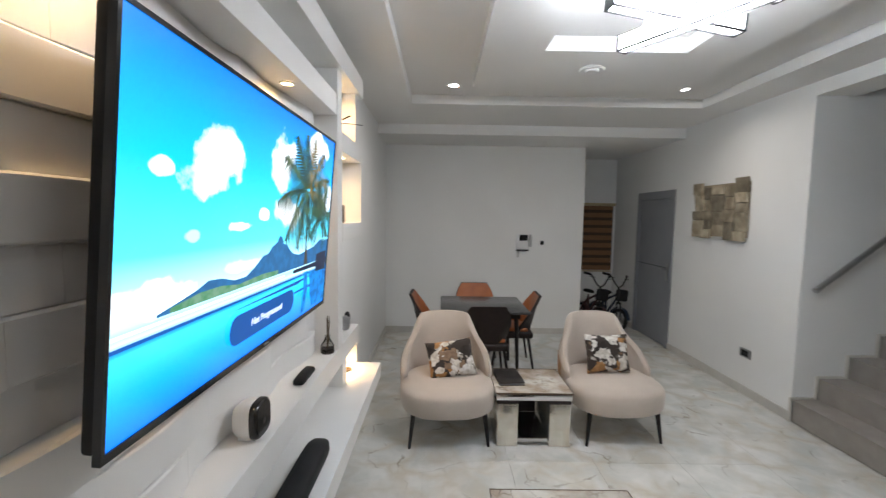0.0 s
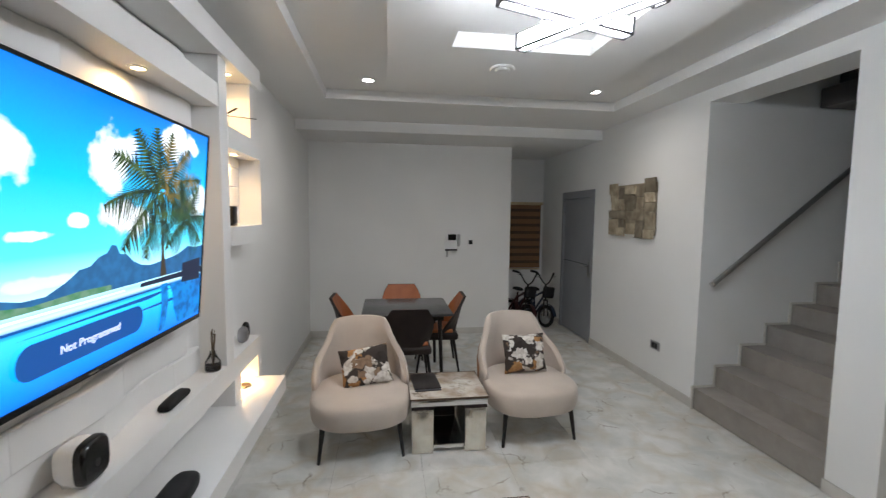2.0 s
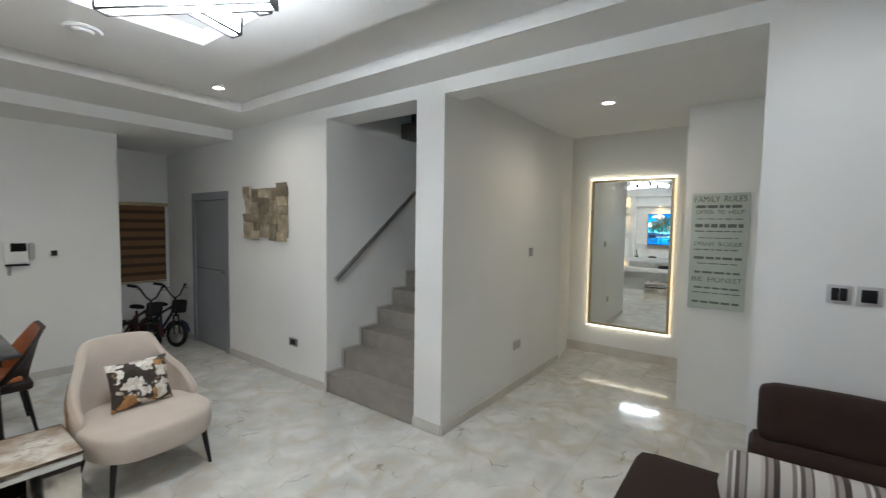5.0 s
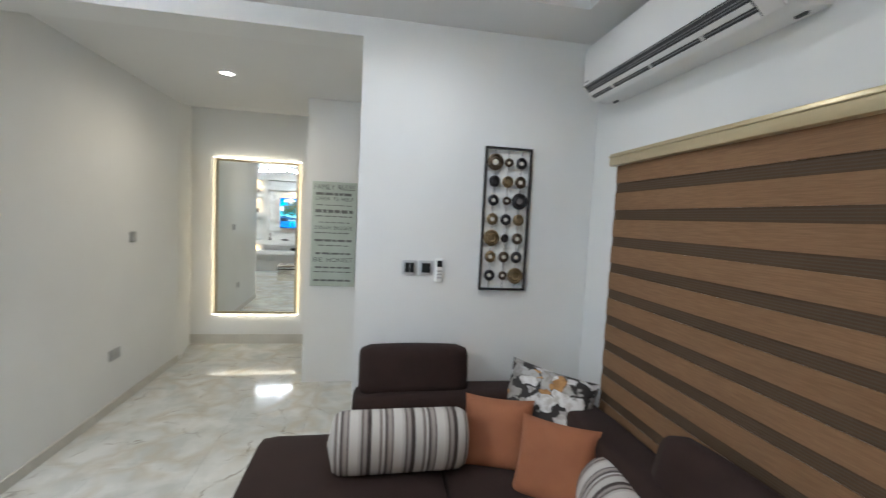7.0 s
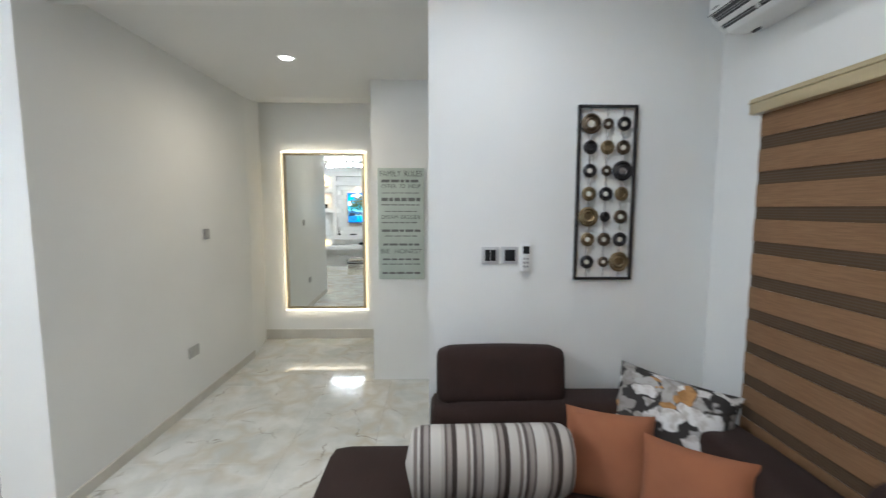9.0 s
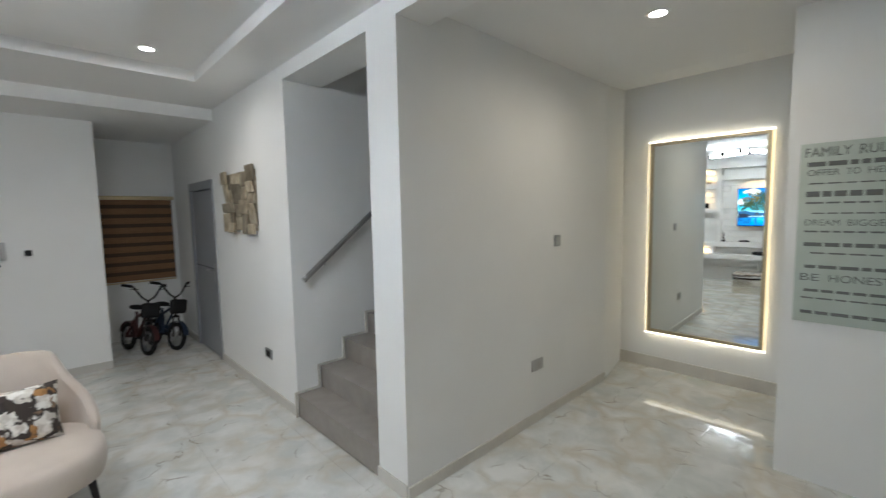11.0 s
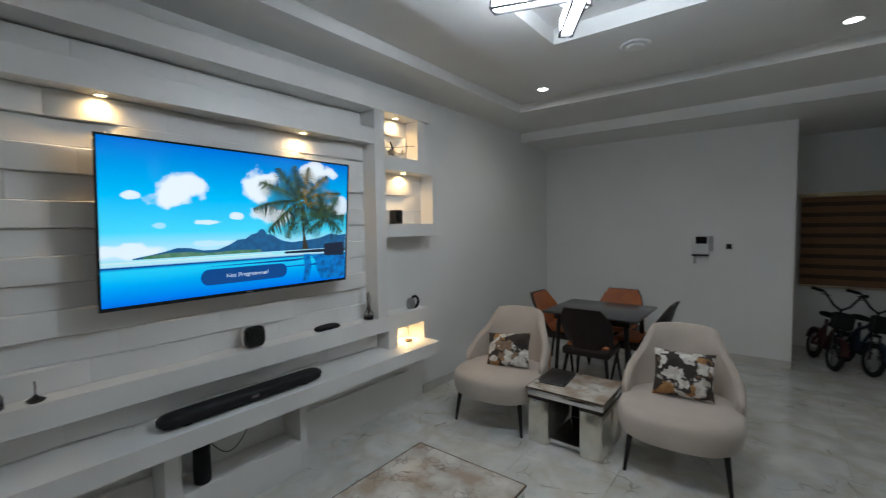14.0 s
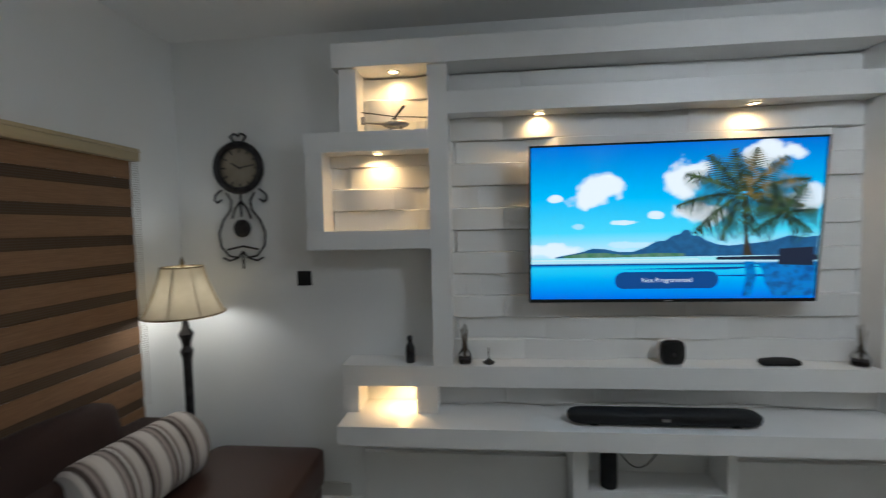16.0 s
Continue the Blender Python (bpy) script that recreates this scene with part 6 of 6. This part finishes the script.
def reed_bottle(x, y, label, dark=True):
    b = thing("reed_diffuser", pose(x, y, SH), label, "diffuser", "reed diffusers")
    part("bottle", add_lathe(bmesh.new(), [(0.036, 0.0), (0.04, 0.01), (0.038, 0.05), (0.018, 0.085), (0.014, 0.1), (0.017, 0.105)], seg=20), GLASS, b, "clear glass bottle")
    part("liquid", add_lathe(bmesh.new(), [(0.0, 0.006), (0.033, 0.006), (0.034, 0.03), (0.0, 0.03)], seg=20), DARKLEATHER, b, "dark oil")
    rnd = random.Random(int(y * 10))
    for i in range(6):
        part("reed", tube((0, 0, 0.03), (rnd.uniform(-0.014, 0.014), rnd.uniform(-0.022, 0.022), rnd.uniform(0.19, 0.225)), 0.0028, seg=6), BRONZE, b)


reed_bottle(-0.56, 0.535, "glass reed diffuser with dark oil and thin reeds")
reed_bottle(-0.56, 2.6, "glass reed diffuser beside the remote control")
sb2 = thing("small_candle_dish", pose(-0.56, 0.67, SH), "small black dish with a thin stem", "ornament")
part("dish", add_lathe(bmesh.new(), [(0.03, 0.0), (0.034, 0.008), (0.012, 0.022), (0.006, 0.03)], seg=20), GLOSSB, sb2)
part("stem", tube((0, 0, 0.02), (0, 0, 0.09), 0.003), BRONZE, sb2)
bt = thing("black_bottle", pose(-0.57, 0.22, SH), "slim black bottle with short neck", "bottle")
part("body", add_lathe(bmesh.new(), [(0.024, 0.0), (0.027, 0.006), (0.027, 0.08), (0.022, 0.1), (0.012, 0.115), (0.012, 0.13)], seg=18), GLOSSB, bt)
part("cap", add_lathe(bmesh.new(), [(0.016, 0.13), (0.017, 0.145), (0.012, 0.155), (0.0, 0.156)], seg=18), GUNMETAL, bt)
orn = thing("black_ribbon_ornament", pose(-0.57, 3.12, SH), "grey and black looped ornament on the shelf end", "ornament")
part("base", soft(-0.03, 0.03, -0.05, 0.03, 0.0, 0.09, 0.025), STEEL, orn)
part("loop", add_ring(bmesh.new(), 0.05, 0.012, Matrix.Translation((0, 0.04, 0.058)) @ pose(0, 0, 0, 0, 90, 0), 24), BLACK, orn)
bx = thing("black_box_candle", pose(-0.585, 2.96, 1.656), "small square black candle box in the niche", "candle")
part("box", add_box(bmesh.new(), -0.04, 0.04, -0.04, 0.04, 0.0, 0.115, 0.004), GLOSSB, bx)
part("rim", boxes((-0.034, 0.034, -0.034, 0.034, 0.115, 0.117)), GUNMETAL, bx)
dish = thing("incense_dish", pose(-0.55, 3.05, LS), "tiny bronze incense dish in the lit niche", "ornament")
part("dish", add_lathe(bmesh.new(), [(0.02, 0.0), (0.04, 0.012), (0.036, 0.014), (0.0, 0.006)], seg=20), BRONZE, dish)


def helicopter(m, label):
    h = thing("model_helicopter", m, label, "model helicopter", "model helicopters")
    bm = bmesh.new()
    rows = []
    for j in range(13):
        s = j / 12
        y = -0.075 + 0.15 * s
        r = 0.026 * max(0.05, math.sin(math.pi * min(1, s * 0.94 + 0.03))) ** 0.6
        rows.append([Vector((math.cos(2 * math.pi * i / 12) * r * 0.8, y, 0.045 + math.sin(2 * math.pi * i / 12) * r)) for i in range(12)])
    add_grid(bm, rows, True)
    part("fuselage", bm, STEEL, h)
    part("tail_boom", tube((0, 0.06, 0.05), (0, 0.19, 0.062), 0.009, 0.004), STEEL, h)
    part("tail_fin", boxes((-0.002, 0.002, 0.175, 0.2, 0.05, 0.095)), STEEL, h)
    for s in (-1, 1):
        part("skid", tube((s * 0.03, -0.06, 0.004), (s * 0.03, 0.05, 0.004), 0.003), BLACK, h)
        for y in (-0.03, 0.03):
            part("strut", tube((s * 0.03, y, 0.004), (s * 0.015, y, 0.03), 0.0025), BLACK, h)
    part("mast", tube((0, 0, 0.065), (0, 0, 0.088), 0.004), BLACK, h)
    for k in range(4):
        part("rotor_blade", turned(boxes((-0.007, 0.007, 0.0, 0.19, 0.0, 0.002)), Matrix.Translation((0, 0, 0.087)) @ pose(0, 0, 0, 3, 0, 90 * k + 25)), BLACK, h, smooth=False)


helicopter(pose(-0.585, 0.17, 2.211, 0, 0, 180), "grey metal model helicopter standing in the lit niche")
helicopter(pose(-0.585, 2.93, 2.211, 0, 0, 15), "small grey model helicopter in the lit niche")


# ---- bicycles in the passage ----
def bicycle(m, paint, label):
    b = thing("bicycle", m, label, "bicycle", "children's bicycles")
    r = 0.175
    for y in (-0.25, 0.25):
        wm = Matrix.Translation((0, y, r)) @ pose(0, 0, 0, 0, 90, 0)
        wheel = part("wheel", add_ring(bmesh.new(), r - 0.05, 0.008, wm, 28), STEEL, b)
        part("tyre", add_ring(bmesh.new(), r - 0.027, 0.027, wm, 28), RUBBER, wheel)
        bm = bmesh.new()
        for k in range(10):
            a = 2 * math.pi * k / 10
            add_tube(bm, wm @ Vector((0, 0, 0)), wm @ Vector((math.cos(a) * (r - 0.035), math.sin(a) * (r - 0.035), 0)), 0.002, seg=5)
        part("spokes", bm, STEEL, wheel)
        bm = bmesh.new()
        add_grid(bm, [[Vector((sx * 0.032, y + math.cos(radians(q)) * 0.195, r + math.sin(radians(q)) * 0.195)) for sx in (-1, -0.4, 0.4, 1)] for q in range(10, 171, 16)])
        part("mudguard", bm, paint, b)
    bm = bmesh.new()
    for a, c in (((0.03, 0.25, r), (0, 0.03, 0.2)), ((-0.03, 0.25, r), (0, 0.03, 0.2)), ((0, 0.03, 0.2), (0, 0.11, 0.5)), ((0, 0.03, 0.22), (0, -0.15, 0.5)), ((0, 0.1, 0.42), (0, -0.15, 0.56)), ((0.03, 0.25, r), (0, 0.1, 0.44)), ((-0.03, 0.25, r), (0, 0.1, 0.44))):
        add_tube(bm, a, c, 0.017, seg=10)
    part("bike_frame", bm, paint, b)
    bm = bmesh.new()
    for sx in (-1, 1):
        add_tube(bm, (sx * 0.04, -0.25, r), (sx * 0.035, -0.19, 0.42), 0.011, seg=8)
    add_tube(bm, (-0.045, -0.19, 0.42), (0.045, -0.19, 0.42), 0.014, seg=8)
    add_tube(bm, (0, -0.19, 0.42), (0, -0.14, 0.66), 0.015, seg=8)
    part("fork", bm, BLACKMETAL, b)
    part("saddle", soft(-0.055, 0.055, 0.03, 0.2, 0.53, 0.575, 0.02), RUBBER, b)
    bm = bmesh.new()
    pts = [(0.23, -0.03, 0.84), (0.16, -0.1, 0.83), (0.07, -0.14, 0.7), (0.0, -0.145, 0.655)]
    pts += [(-x, y, z) for x, y, z in reversed(pts[:-1])]
    for a, c in zip(pts, pts[1:]):
        add_tube(bm, a, c, 0.011, seg=8)
    part("handlebar", bm, BLACKMETAL, b)
    for sx in (-1, 1):
        part("grip", tube((sx * 0.17, -0.09, 0.832), (sx * 0.245, -0.015, 0.842), 0.018), RUBBER, b)
        part("pedal", boxes((sx * 0.09 - 0.035, sx * 0.09 + 0.035, 0.0, 0.06, 0.14 + 0.05 * sx, 0.16 + 0.05 * sx), bevel=0.003), RUBBER, b)
        part("brake_lever", tube((sx * 0.12, -0.15, 0.8), (sx * 0.2, -0.12, 0.8), 0.005), BLACKMETAL, b)
    part("chain_guard", boxes((0.036, 0.046, 0.0, 0.27, 0.15, 0.22), bevel=0.003), BLACK, b)
    part("front_basket", soft(-0.1, 0.1, -0.27, -0.19, 0.46, 0.64, 0.03, 0), BLACK, b)
    return b


bicycle(pose(2.44, 6.74, 0, 0, 9, 16), MAROON, "small dark maroon bicycle parked under the window")
bicycle(pose(2.72, 6.72, 0, 0, 9, 20), BLUEFRAME, "small dark blue bicycle parked beside another")

lay_tiles()
